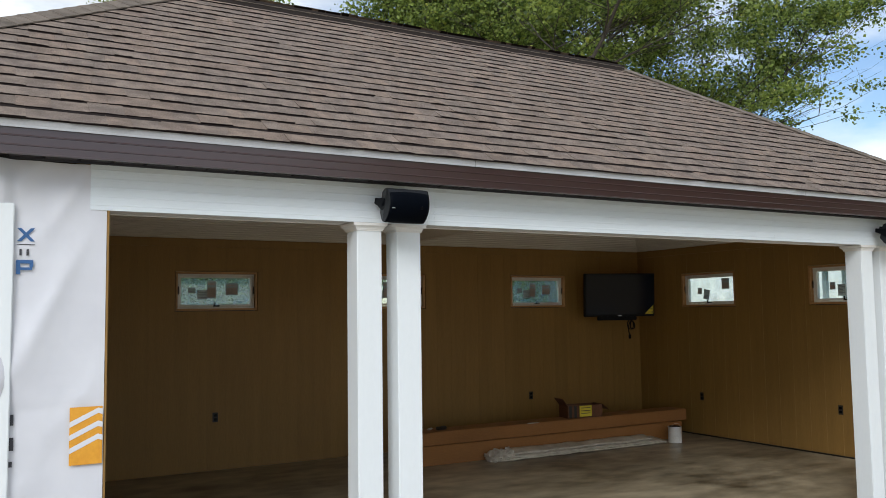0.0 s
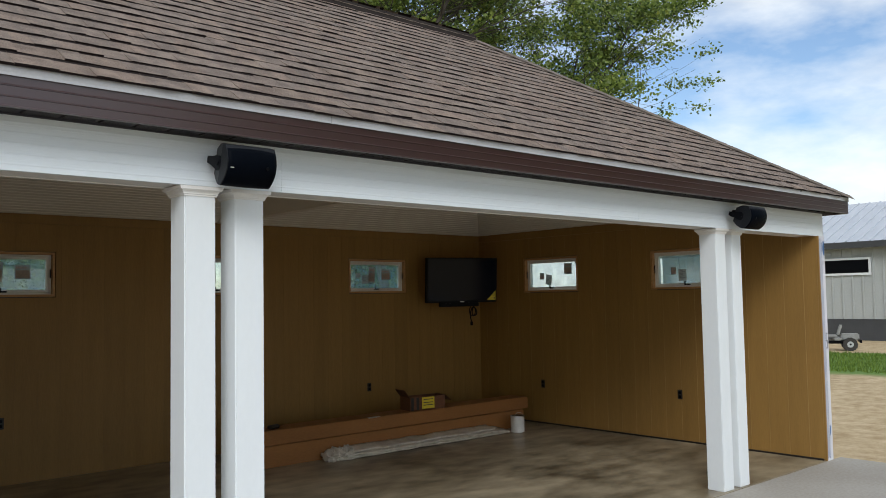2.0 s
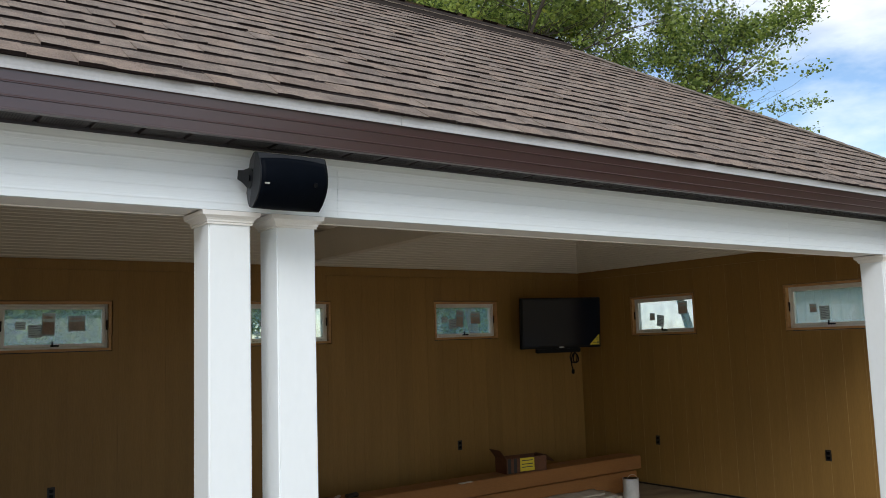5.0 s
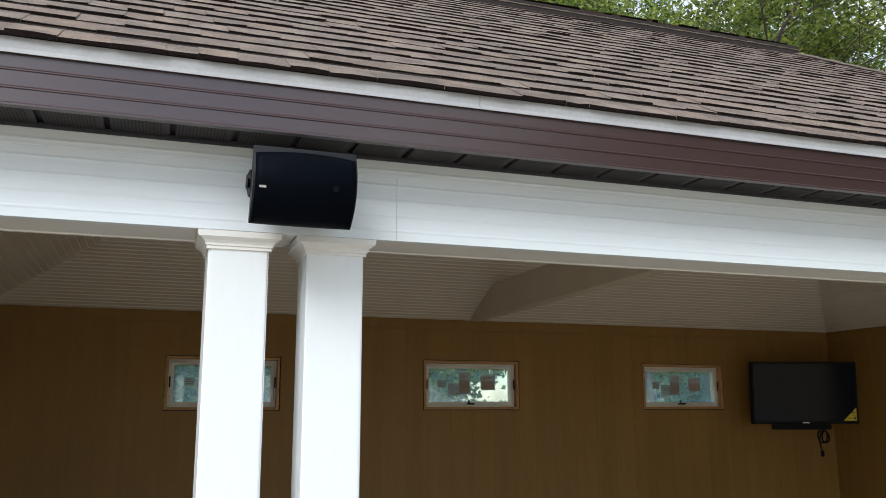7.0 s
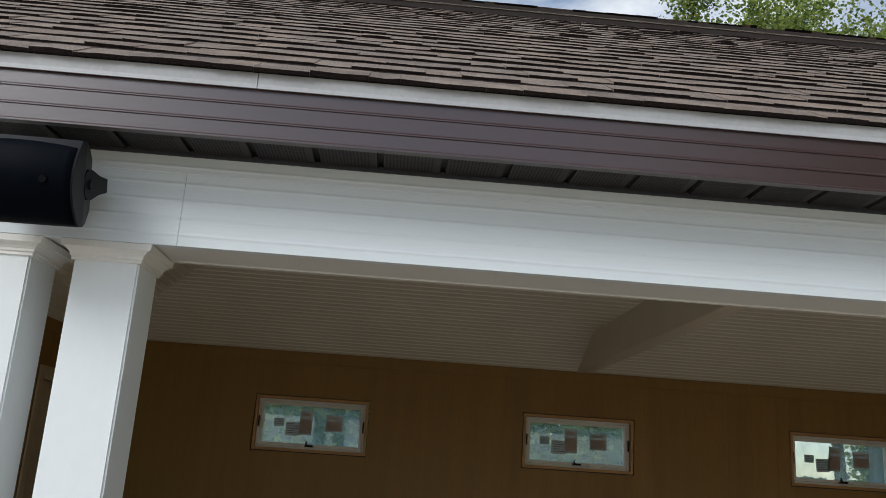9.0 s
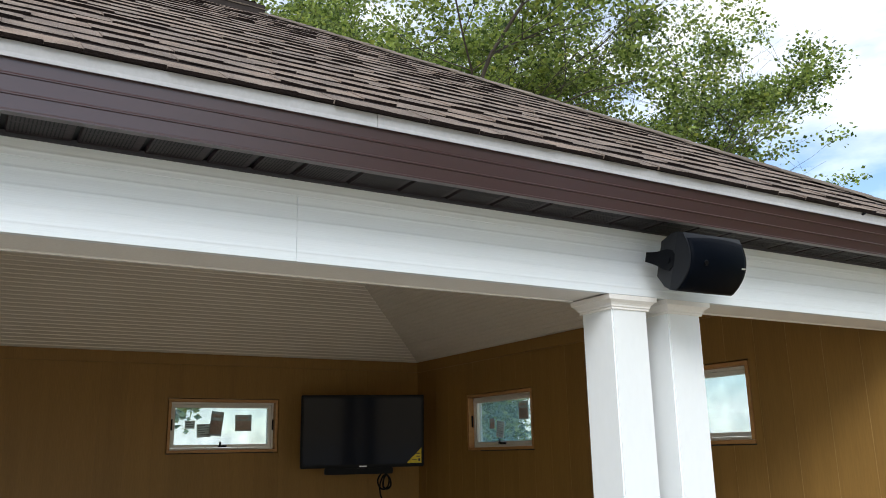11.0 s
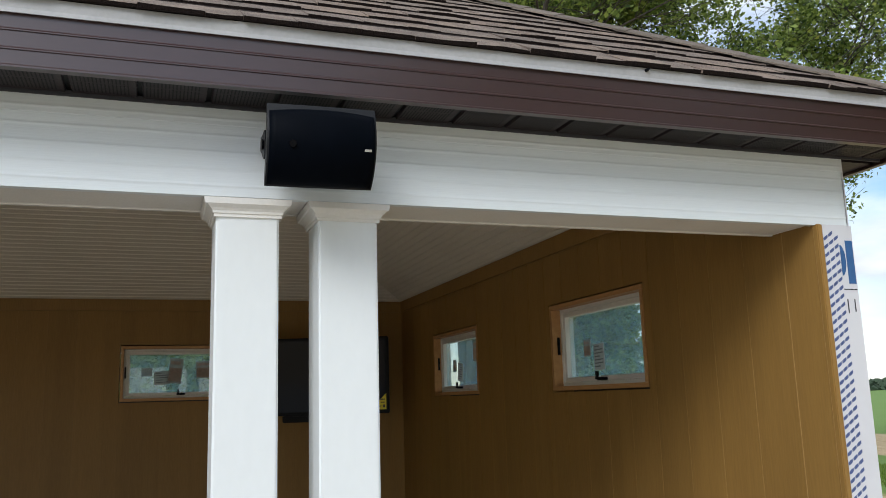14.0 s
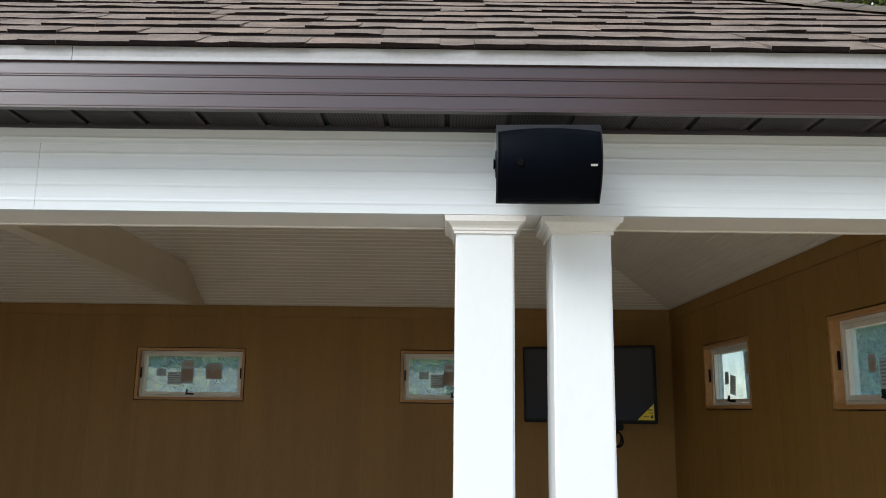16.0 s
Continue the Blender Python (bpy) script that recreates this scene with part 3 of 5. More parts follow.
half = (cy1 - cy0) / 2
bead_slope(cy1, -1, cx0, cx1, half, "x")
bead_slope(cy0, 1, cx0, cx1, half, "x")
bead_slope(cx1, -1, cy0, cy1, half, "y")
bead_slope(cx0, 1, cy0, cy1, half, "y")
ceiling = part("ceiling", bm, "ceiling")
tagged(ceiling, "vaulted pale beadboard ceiling with hips", "ceiling", kind="structure")
tie = part("tie_beam", box(2.318, 2.430, 0.21, BACK - 0.02, 2.497, 2.755, 0.004), "tie")
tagged(tie, "boxed tie beam crossing below the ceiling", "beam", kind="structure")


# ---- windows ----
def window(name, w, h, m, stickers, label):
    """Small awning window, local x across, y outwards, z up, origin at the opening's lower middle on the inner wall face."""
    o = empty(name, m)
    tagged(o, label, "window", kind="structure")
    t = 0.021
    g = 0.008
    part("gap", box(-w / 2 + 0.0005, w / 2 - 0.0005, 0.125, 0.148, 0.0005, 0.012), "ink", o)
    for a in (box(-w / 2 + g, w / 2 - g, -0.001, 0.12, h - g - t, h - g), box(-w / 2 + g, w / 2 - g, -0.001, 0.12, g, g + t),
              box(-w / 2 + g, -w / 2 + g + t, -0.001, 0.12, g + t + 0.001, h - g - t - 0.001), box(w / 2 - g - t, w / 2 - g, -0.001, 0.12, g + t + 0.001, h - g - t - 0.001)):
        part("jamb", a, "wood", o)
    i = t + g + 0.001
    fw = 0.017
    bm = bmesh.new()
    for x0, x1, z0, z1 in ((-w / 2 + i, w / 2 - i, h - i - fw, h - i), (-w / 2 + i, w / 2 - i, i, i + fw),
                           (-w / 2 + i, -w / 2 + i + fw, i + fw, h - i - fw), (w / 2 - i - fw, w / 2 - i, i + fw, h - i - fw)):
        box(x0, x1, 0.050, 0.118, z0, z1, bm=bm)
    part("window_frame", bm, "vinyl", o)
    s = i + fw + 0.002
    sw = 0.023
    bm = bmesh.new()
    for x0, x1, z0, z1 in ((-w / 2 + s, w / 2 - s, h - s - sw, h - s), (-w / 2 + s, w / 2 - s, s, s + sw),
                           (-w / 2 + s, -w / 2 + s + sw, s + sw, h - s - sw), (w / 2 - s - sw, w / 2 - s, s + sw, h - s - sw)):
        box(x0, x1, 0.055, 0.105, z0, z1, bm=bm)
    part("sash", bm, "vinyl", o)
    e = s + sw - 0.004
    p = part("pane", box(-w / 2 + e, w / 2 - e, 0.078, 0.083, e, h - e), "glass", o)
    p.visible_shadow = False
    # crank with folded handle, and a latch on each side
    bm = box(-0.035, 0.03, 0.028, 0.050, s + 0.001, s + 0.015)
    box(-0.03, -0.018, 0.018, 0.030, s + 0.006, s + 0.045, bm=bm)
    box(-0.03, 0.030, 0.014, 0.026, s + 0.006, s + 0.016, bm=bm)
    part("crank", bm, "black", o)
    for sx in (-1, 1):
        part("latch", box(sx * (w / 2 - i - 0.012) - 0.006, sx * (w / 2 - i - 0.012) + 0.006, 0.022, 0.034, h * 0.42, h * 0.62, 0.002), "black", o)
    for sx, sz, sw2, sh, kind, lean in stickers:
        turn = Matrix.Translation((sx, 0, sz)) @ Matrix.Rotation(radians(lean), 4, "Y") @ Matrix.Translation((-sx, 0, -sz))
        st = part("sticker", box(sx - sw2 / 2, sx + sw2 / 2, 0.0745, 0.0775, sz - sh / 2, sz + sh / 2), "paper", o)
        bm = bmesh.new()
        if kind == "lines":
            n = max(2, int(sh / 0.018))
            for k in range(n):
                z = sz + sh / 2 - 0.012 - k * (sh - 0.016) / n
                box(sx - sw2 * 0.4, sx + sw2 * (0.4 if k % 3 else 0.1), 0.0732, 0.0743, z - 0.004, z + 0.002, bm=bm)
            part("print", bm, "fine_print", st)
        else:
            box(sx - sw2 * 0.44, sx + sw2 * 0.44, 0.0732, 0.0743, sz - sh * 0.42, sz + sh * 0.12, bm=bm)
            box(sx - sw2 * 0.4, sx + sw2 * 0.3, 0.0732, 0.0743, sz + sh * 0.25, sz + sh * 0.38, bm=bm)
            part("print", bm, "print", st)
        for piece in (st, *st.children):
            piece.data.transform(turn)
    return o


for k, (a, b) in enumerate(BACK_WINDOWS):
    lean = (2, -1, 6)[k]
    back_stickers = [(-0.26, 0.230, 0.078, 0.062, "lines", 0), (-0.147, 0.183, 0.112, 0.105, "lines", -lean * 0.5),
                     (-0.046, 0.238, 0.103, 0.195, "block", lean), (0.178, 0.244, 0.138, 0.133, "block", -1)]
    window("window_%d" % (k + 1), b - a, WZ1 - WZ0, pose((a + b) / 2, BACK, WZ0), back_stickers, "small white awning window with paper stickers on its pane")
for k, (a, b) in enumerate(RIGHT_WINDOWS):
    st = [(-0.20, 0.215, 0.070, 0.085, "block", 0), (-0.085, 0.165, 0.100, 0.13, "lines", 9 if k == 0 else -2)]
    st += [(0.24, 0.30, 0.125, 0.14, "block", 0)] if k == 0 else []
    window("window_%d" % (k + 4), b - a, WZ1 - WZ0 + 0.022, pose(RIGHT, (a + b) / 2, WZ0 - 0.022, 0, 0, -90), st, "small white awning window with paper stickers, beside the open end")

# ---- inner door in the partition ----
door_in = empty("door_2", pose(LEFT, 4.29, 0, 0, 0, 90))
tagged(door_in, "closed cream panelled door with painted casing", "door", kind="structure")
part("casing", box(-0.47, -0.395, -0.016, -0.001, 0.0, 2.18, 0.003), "door", door_in)
part("casing", box(0.395, 0.47, -0.016, -0.001, 0.0, 2.18, 0.003), "door", door_in)
part("casing", box(-0.394, 0.394, -0.016, -0.001, 2.09, 2.18, 0.003), "door", door_in)
part("leaf", box(-0.392, 0.392, 0.02, 0.06, 0.01, 2.088, 0.003), "door", door_in)
for x in (-0.2, 0.2):
    for z0, z1 in ((0.2, 0.85), (1.0, 1.95)):
        part("raised_panel", box(x - 0.14, x + 0.14, 0.008, 0.0195, z0, z1, 0.008), "door", door_in)
part("hinge", box(0.380, 0.391, 0.0, 0.0195, 1.72, 1.82), "black", door_in)

# ---- roof ----
roof = empty("roof")
tagged(roof, "hip roof of brown laminated asphalt shingles", "roof", kind="structure")


def slope_sheet(corners, thick=0.003):
    bm = bmesh.new()
    f = bm.faces.new([bm.verts.new(c) for c in corners])
    r = bmesh.ops.extrude_face_region(bm, geom=[f])
    bmesh.ops.translate(bm, vec=(0, 0, -thick), verts=[v for v in r["geom"] if isinstance(v, bmesh.types.BMVert)])
    return bm


A, B, C, D = (EX0, EY0, EAVE_Z), (EX1, EY0, EAVE_Z), (EX1, EY1, EAVE_Z), (EX0, EY1, EAVE_Z)
RL, RR = (RX0, RIDGE_Y, RIDGE_Z), (RX1, RIDGE_Y, RIDGE_Z)
for nm, cs in (("front_deck", (A, B, RR, RL)), ("right_deck", (B, C, RR)), ("back_deck", (C, D, RL, RR)), ("left_deck", (D, A, RL))):
    part(nm, slope_sheet(cs), "roof_under", roof)


def tab_verts(origin, ux, up, nrm, a, b, s0, s1, t0, t1, lo, hi, band, sag, lift):
    """Eighteen corners of a shingle tab: a to b along the eave, s0 to s1 up the slope, thickness t0 at its butt and t1 at its head, clipped by the hips at lo and hi. sag, lift: how its butt waves."""
    out = []
    sb = s0 + (s1 - s0) * band
    for row, (s, t) in enumerate(((s0, t0), (sb, t0 + (t1 - t0) * band), (s1, t1))):
        p, q = max(a, lo(s)), min(b, hi(s))
        for base in (0.001, t):
            for c in range(3):
                along = s + (sag[c] if row == 0 else 0)
                high = base + (lift[c] if row == 0 and base > 0.001 else 0)
                out.append(origin + ux * (p + (q - p) * c / 2) + up * along + nrm * high)
    return out


BOXF = [(0, 1, 4, 3), (1, 2, 5, 4), (3, 4, 10, 9), (4, 5, 11, 10), (9, 10, 16, 15), (10, 11, 17, 16),
        (0, 3, 9, 6), (6, 9, 15, 12), (2, 8, 11, 5), (8, 14, 17, 11)]


def shingle_slope(origin, ux, up, nrm, width, length, run_ratio, near, rows_near):
    """Courses of laminated tabs of uneven width. near(u): whether a tab in the lowest rows is an object of its own."""
    rng = random.Random(11)
    exposure = 0.1425
    n = int(length / exposure) + 1
    fv, ff, fm = [], [], []
    singles = 0
    for k in range(n):
        s0 = k * exposure - 0.012 if k == 0 else k * exposure
        s1 = min(s0 + exposure * 1.25, length)
        lo = lambda s: s * run_ratio
        hi = lambda s: width - s * run_ratio
        u = lo(s0) - rng.uniform(0, 0.2)
        thick = True
        while u < hi(s0):
            w = rng.uniform(0.09, 0.21) if thick else rng.uniform(0.07, 0.19)
            a, b = u, u + w - 0.0008
            u += w
            t0 = 0.0112 if thick else 0.0084
            t0 += rng.uniform(-0.001, 0.0022)
            ds = rng.uniform(-0.003, 0.003) + (0 if thick else 0.002)
            thick = not thick if rng.random() < 0.85 else thick
            if min(b, hi(s0)) - max(a, lo(s0)) < 0.02 or min(b, hi(s1)) - max(a, lo(s1)) < 0.005:
                continue
            # Most tabs carry a dark band with the next butt's shadow painted in.
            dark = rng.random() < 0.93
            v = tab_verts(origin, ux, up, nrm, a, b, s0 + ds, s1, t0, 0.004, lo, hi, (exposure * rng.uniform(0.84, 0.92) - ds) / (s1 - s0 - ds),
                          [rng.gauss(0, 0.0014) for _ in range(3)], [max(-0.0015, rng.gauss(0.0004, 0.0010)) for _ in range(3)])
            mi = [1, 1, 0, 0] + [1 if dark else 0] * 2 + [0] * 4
            if k < rows_near and near(a) and singles < 300:
                singles += 1
                me = bpy.data.meshes.new("shingle")
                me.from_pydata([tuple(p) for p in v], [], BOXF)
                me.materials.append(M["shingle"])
                me.materials.append(M["butt_edge_and_shadow"])
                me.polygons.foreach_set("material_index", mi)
                ob = new("shingle", me)
                ob.parent = roof
            else:
                i = len(fv)
                fv += [tuple(p) for p in v]
                ff += [tuple(i + q for q in f) for f in BOXF]
                fm += mi
    me = bpy.data.meshes.new("shingle_field")
    me.from_pydata(fv, [], ff)
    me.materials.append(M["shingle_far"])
    me.materials.append(M["butt_edge_and_shadow"])
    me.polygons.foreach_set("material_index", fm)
    ob = new("shingle_field", me)
    ob.parent = roof
    ob["kind"] = "stuff"
    return ob


slope_len = math.hypot(RIDGE_Y - EY0, RIDGE_Z - EAVE_Z)
upf = Vector((0, RIDGE_Y - EY0, RIDGE_Z - EAVE_Z)) / slope_len
run = (RIDGE_Y - EY0) / slope_len
SHINGLE_CALLS = [
    (Vector((EX0, EY0, EAVE_Z)), Vector((1, 0, 0)), upf, Vector((0, -upf.z, upf.y)), EX1 - EX0, slope_len, run, lambda u: 2.6 < u < 9.8, 6),
    (Vector((EX1, EY0, EAVE_Z)), Vector((0, 1, 0)), Vector((-upf.y, 0, upf.z)), Vector((upf.z, 0, upf.y)), EY1 - EY0, slope_len, run, lambda u: False, 0),
    (Vector((EX0, EY1, EAVE_Z)), Vector((0, -1, 0)), Vector((upf.y, 0, upf.z)), Vector((-upf.z, 0, upf.y)), EY1 - EY0, slope_len, run, lambda u: False, 0),
    (Vector((EX1, EY1, EAVE_Z)), Vector((-1, 0, 0)), Vector((0, -upf.y, upf.z)), Vector((0, upf.z, upf.y)), EX1 - EX0, slope_len, run, lambda u: False, 0),
]


def cap_run(p, q, side, name):
    """Overlapping folded cap shingles from p up to q; side: the horizontal way across."""
    p, q = Vector(p), Vector(q)
    n = int((q - p).length / 0.145)
    d = (q - p).normalized()
    for i in range(n):
        a = p + d * (i * 0.145)
        b = p + d * min(i * 0.145 + 0.19, (q - p).length)
        bm = bmesh.new()
        vs = []
        for c, up in ((a, 0.026), (b, 0.021)):
            for lift in (0.0, -0.006):
                row = []
                for w, drop in ((-0.125, side[1]), (-0.05, side[1] * 0.35), (0.0, 0.0), (0.05, side[1] * 0.35), (0.125, side[1])):
                    row.append(bm.verts.new(c + side[0] * w + Vector((0, 0, up + lift - drop))))
                vs.append(row)
        for u, w in ((vs[0], vs[2]), (vs[1], vs[3]), (vs[0], vs[1]), (vs[2], vs[3])):
            for j in range(4):
                bm.faces.new((u[j], u[j + 1], w[j + 1], w[j]))
        for j in (0, 4):
            bm.faces.new((vs[0][j], vs[2][j], vs[3][j], vs[1][j]))
        part(name, bm, "dark_cap", roof)


part("ridge_vent", box(RX0 + 0.02, RX1 - 0.02, RIDGE_Y - 0.12, RIDGE_Y + 0.12, RIDGE_Z - 0.085, RIDGE_Z - 0.004), "roof_under", roof, "dark ridge vent")
cap_run(RL, RR, (Vector((0, 1, 0)), 0.052), "ridge_cap")
h = Vector((1, 1, 0)).normalized()
cap_run(B, RR, (h, 0.125 * SLOPE * 0.7), "hip_cap")
cap_run(A, RL, (Vector((1, -1, 0)).normalized(), 0.125 * SLOPE * 0.7), "hip_cap")

# drip edge in three-metre lengths, ribbed fascia, soffit
eave = empty("eave")
tagged(eave, "brown ribbed metal fascia with white drip edge and soffit", "eave", kind="structure")
FZ0, FZ1, FY = 2.408, 2.534, EY0 + 0.010
cuts = [EX0 + 0.004, -2.52, 0.48, 3.50, EX1 - 0.004]
for a, b in zip(cuts, cuts[1:]):
    prof = [(FY - 0.004, FZ1 - 0.002), (FY - 0.009, FZ1 - 0.004), (FY - 0.006, FZ1 + 0.008), (FY - 0.008, EAVE_Z - 0.004), (FY + 0.03, EAVE_Z - 0.004), (FY + 0.03, FZ1 + 0.002)]
    part("drip_edge", extrude_profile(prof, a + 0.0008, b - 0.0008), "drip", eave, "white metal drip edge")
prof = [(EX1 - FY + EY0 - 0.0 + 0.004 - 0.008, FZ1 - 0.002), (EX1 - 0.004, FZ1 - 0.003), (EX1 - 0.006, EAVE_Z - 0.004), (EX1 - 0.04, EAVE_Z - 0.004), (EX1 - 0.04, FZ1)]
part("drip_edge", extrude_profile(prof, EY0 + 0.012, EY1 - 0.004, "y"), "drip", eave)


part("nail", cyl(0.005, 0.004, 0.014, (5.612, FY - 0.014, 2.562), "y", 8), "black", eave, "dark nail end under the shingles")


def fascia_profile(face, back, out):
    """Flat bands between raised beads, with a small return at the foot."""
    pts = [(face + out * 0.002, FZ0), (face + out * 0.002, FZ0 + 0.004), (face, FZ0 + 0.007)]
    H = FZ1 - FZ0
    for f in (0.335, 0.68):
        z = FZ0 + f * H
        pts += [(face, z - 0.0035), (face + out * 0.0028, z - 0.002), (face + out * 0.0028, z + 0.0005), (face, z + 0.0045)]
    pts += [(face, FZ1), (back, FZ1), (back, FZ0)]
    return pts


part("fascia", extrude_profile(fascia_profile(FY, FY + 0.02, -1), EX0 + 0.012, EX1 - 0.012), "fascia", eave, "brown ribbed aluminium fascia")
part("fascia", extrude_profile(fascia_profile(EX1 - 0.0125, EX1 - 0.032, 1), FY + 0.021, EY1 - 0.012, "y"), "fascia", eave)
part("fascia", extrude_profile(fascia_profile(EX0 + 0.0125, EX0 + 0.032, -1), FY + 0.021, EY1 - 0.012, "y"), "fascia", eave)
xs = sorted([EX0 + 0.01, EX1 - 0.034, 3.20] + [0.92 + k * 0.1545 for k in range(-27, 15)] + [3.317 + k * 0.1602 for k in range(0, 21) if 3.317 + k * 0.1602 < EX1 - 0.05])
for a, b in zip(xs, xs[1:]):
    if b - a < 0.02:
        continue
    prof = [(a + 0.0005, 2.437), (a + 0.0005, 2.431), (a + 0.013, 2.431), (a + 0.016, 2.422), (b - 0.0005, 2.422), (b - 0.0005, 2.437)]
    panel = part("soffit_panel", extrude_profile(prof, FY + 0.0205, -0.0005, "y"), "soffit", eave)
    bm = bmesh.new()
    n = int((b - a - 0.030) / 0.0085)
    for i in range(n):
        u = a + 0.021 + i * 0.0085
        for y0, y1 in ((FY + 0.03, FY + 0.088), (FY + 0.096, FY + 0.155)):
            box(u, u + 0.0034, y0, y1, 2.4214, 2.4219, bm=bm)
    part("vent_slots", bm, "black", panel)
    part("seam", box(a + 0.001, a + 0.0115, FY + 0.022, 0.0, 2.4292, 2.4308), "black", panel)
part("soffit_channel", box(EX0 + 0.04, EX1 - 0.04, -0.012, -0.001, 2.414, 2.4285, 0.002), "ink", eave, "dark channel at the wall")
part("soffit_side", box(6.457, EX1 - 0.033, 0.031, EY1 - 0.03, 2.418, 2.431), "soffit", eave)
part("soffit_side", box(EX0 + 0.033, -3.16, 0.031, EY1 - 0.03, 2.418, 2.431), "soffit", eave)
part("soffit_rear", box(EX0 + 0.033, EX1 - 0.033, BACK + 0.16, EY1 - 0.005, 2.394, 2.4175), "soffit", eave)
part("fascia_rear", box(EX0 + 0.0135, EX1 - 0.0135, EY1 - 0.011, EY1 - 0.001, FZ0, FZ1 + 0.02), "fascia", eave)


# ---- loudspeakers on brackets ----
def loudspeaker(x, y, z, turn, label, badge):
    o = empty("loudspeaker", pose(x, y, z, 17, 0, turn))
    tagged(o, label, "loudspeaker", "loudspeakers under the eave")
    W, H = 0.252, 0.190
    def face(u, v, lift):
        return Vector((u * W / 2, -0.062 - 0.016 * (1 - u * u) - 0.046 * (1 - v * v) - lift, v * H / 2))
    n, m = 16, 12
    bm = bmesh.new()
    g = [[bm.verts.new(face(-1 + 2 * a / n, -1 + 2 * b / m, 0)) for b in range(m + 1)] for a in range(n + 1)]
    for a in range(n):
        for b in range(m):
            bm.faces.new((g[a][b], g[a + 1][b], g[a + 1][b + 1], g[a][b + 1]))
    rim = [g[a][0] for a in range(n + 1)] + [g[n][b] for b in range(1, m + 1)] + [g[a][m] for a in range(n - 1, -1, -1)] + [g[0][b] for b in range(m - 1, 0, -1)]
    prev = rim
    for y, kx, kz in ((-0.035, 0.985, 1.0), (0.0, 0.92, 0.93), (0.055, 0.82, 0.62)):
        ring = [bm.verts.new((v.co.x * kx, y, v.co.z * kz)) for v in rim]
        for a in range(len(ring)):
            bm.faces.new((prev[a], prev[(a + 1) % len(ring)], ring[(a + 1) % len(ring)], ring[a]))
        prev = ring
    bm.faces.new(prev)
    part("cabinet", bm, "cabinet", o)
    bm = bmesh.new()
    g = [[[bm.verts.new(face(0.965 * (-1 + 2 * a / n), -0.95 + (0.95 + 0.82 + 0.09 * (1 - (2 * a / n - 1) ** 2)) * b / m, d)) for b in range(m + 1)] for a in range(n + 1)] for d in (0.0005, 0.0035)]
    for a in range(n):
        for b in range(m):
            bm.faces.new((g[1][a][b], g[1][a + 1][b], g[1][a + 1][b + 1], g[1][a][b + 1]))
    for a in range(n):
        for b in (0, m):
            bm.faces.new((g[0][a][b], g[0][a + 1][b], g[1][a + 1][b], g[1][a][b]))
    for b in range(m):
        for a in (0, n):
            bm.faces.new((g[0][a][b], g[0][a][b + 1], g[1][a][b + 1], g[1][a][b]))
    part("grille", bm, "grille", o, "curved black metal grille", smooth=True)
    bx = badge * 0.104
    part("badge", box(bx - 0.008, bx + 0.008, -0.1195, -0.1145, -0.0035, 0.002), "silver", o, "small silver badge")
    bm = bmesh.new()
    dx = -badge * 0.070
    r = bmesh.ops.create_cone(bm, cap_ends=True, segments=20, radius1=0.009, radius2=0.008, depth=0.004)
    bmesh.ops.transform(bm, matrix=Matrix.Translation((dx, -0.1255, 0.006)) @ Matrix.Rotation(radians(90), 4, "X"), verts=r["verts"])
    part("dome", bm, "black", o)
    for sx in (-1, 1):
        bm = bmesh.new()
        pts = [(-0.075, -0.022), (-0.055, -0.034), (-0.030, -0.034), (0.02, -0.022), (0.075, -0.016), (0.075, 0.016), (0.02, 0.022), (-0.03, 0.034), (-0.055, 0.034), (-0.075, 0.022)]
        x0 = sx * 0.1195
        extrude_v = [[bm.verts.new((x0 + sx * d, 0.03 + py * 0.9, pz)) for py, pz in pts] for d in (0.0, 0.006)]
        for i in range(len(pts)):
            bm.faces.new((extrude_v[0][i], extrude_v[0][(i + 1) % len(pts)], extrude_v[1][(i + 1) % len(pts)], extrude_v[1][i]))
        bm.faces.new(extrude_v[0])
        bm.faces.new(extrude_v[1])
        arm = part("bracket_arm", bm, "black", o)
        part("knob", cyl(0.013, 0.011, 0.005, (x0 + sx * 0.0088, -0.01, 0), "x", 16), "black", arm)
    part("knuckle", cyl(0.022, 0.022, W * 0.5, (0, 0.062, 0), "x", 18), "black", o)
    part("bracket_back", box(-0.1255, 0.1255, 0.090, 0.097, -0.016, 0.016, 0.002), "black", o)
    part("wall_plate", box(-0.04, 0.04, 0.0975, 0.128, -0.03, 0.03, 0.003), "black", o)
    return o


loudspeaker(PAIR[0] - 0.001, -0.138, 2.282, 0, "black wall loudspeaker tilted on a bracket over paired columns", -1)
loudspeaker(PAIR[1] + 0.014, -0.148, 2.284, -2, "black wall loudspeaker tilted on a bracket near the open end", 1)

# ---- television ----
tv = empty("television", pose(5.545, 4.30, 1.87, 4, 0, -18))
tagged(tv, "large flat dark television hung across the corner", "television")
part("body", box(-0.507, 0.507, 0.0, 0.055, -0.292, 0.292, 0.006), "black", tv)
part("screen", box(-0.487, 0.487, -0.004, -0.0005, -0.265, 0.272), "screen", tv, "dark glossy screen")
bm = bmesh.new()
f = [bm.verts.new((px, py, pz)) for py in (-0.0075, -0.0045) for px, pz in ((0.36, -0.262), (0.484, -0.262), (0.484, -0.14))]
bm.faces.new(f[:3])
bm.faces.new(f[3:])
for i in range(3):
    bm.faces.new((f[i], f[(i + 1) % 3], f[3 + (i + 1) % 3], f[3 + i]))
part("corner_sticker", bm, "yellow", tv, "yellow energy sticker")
part("logo_bar", box(-0.03, 0.03, -0.004, -0.0005, -0.284, -0.276), "silver", tv)
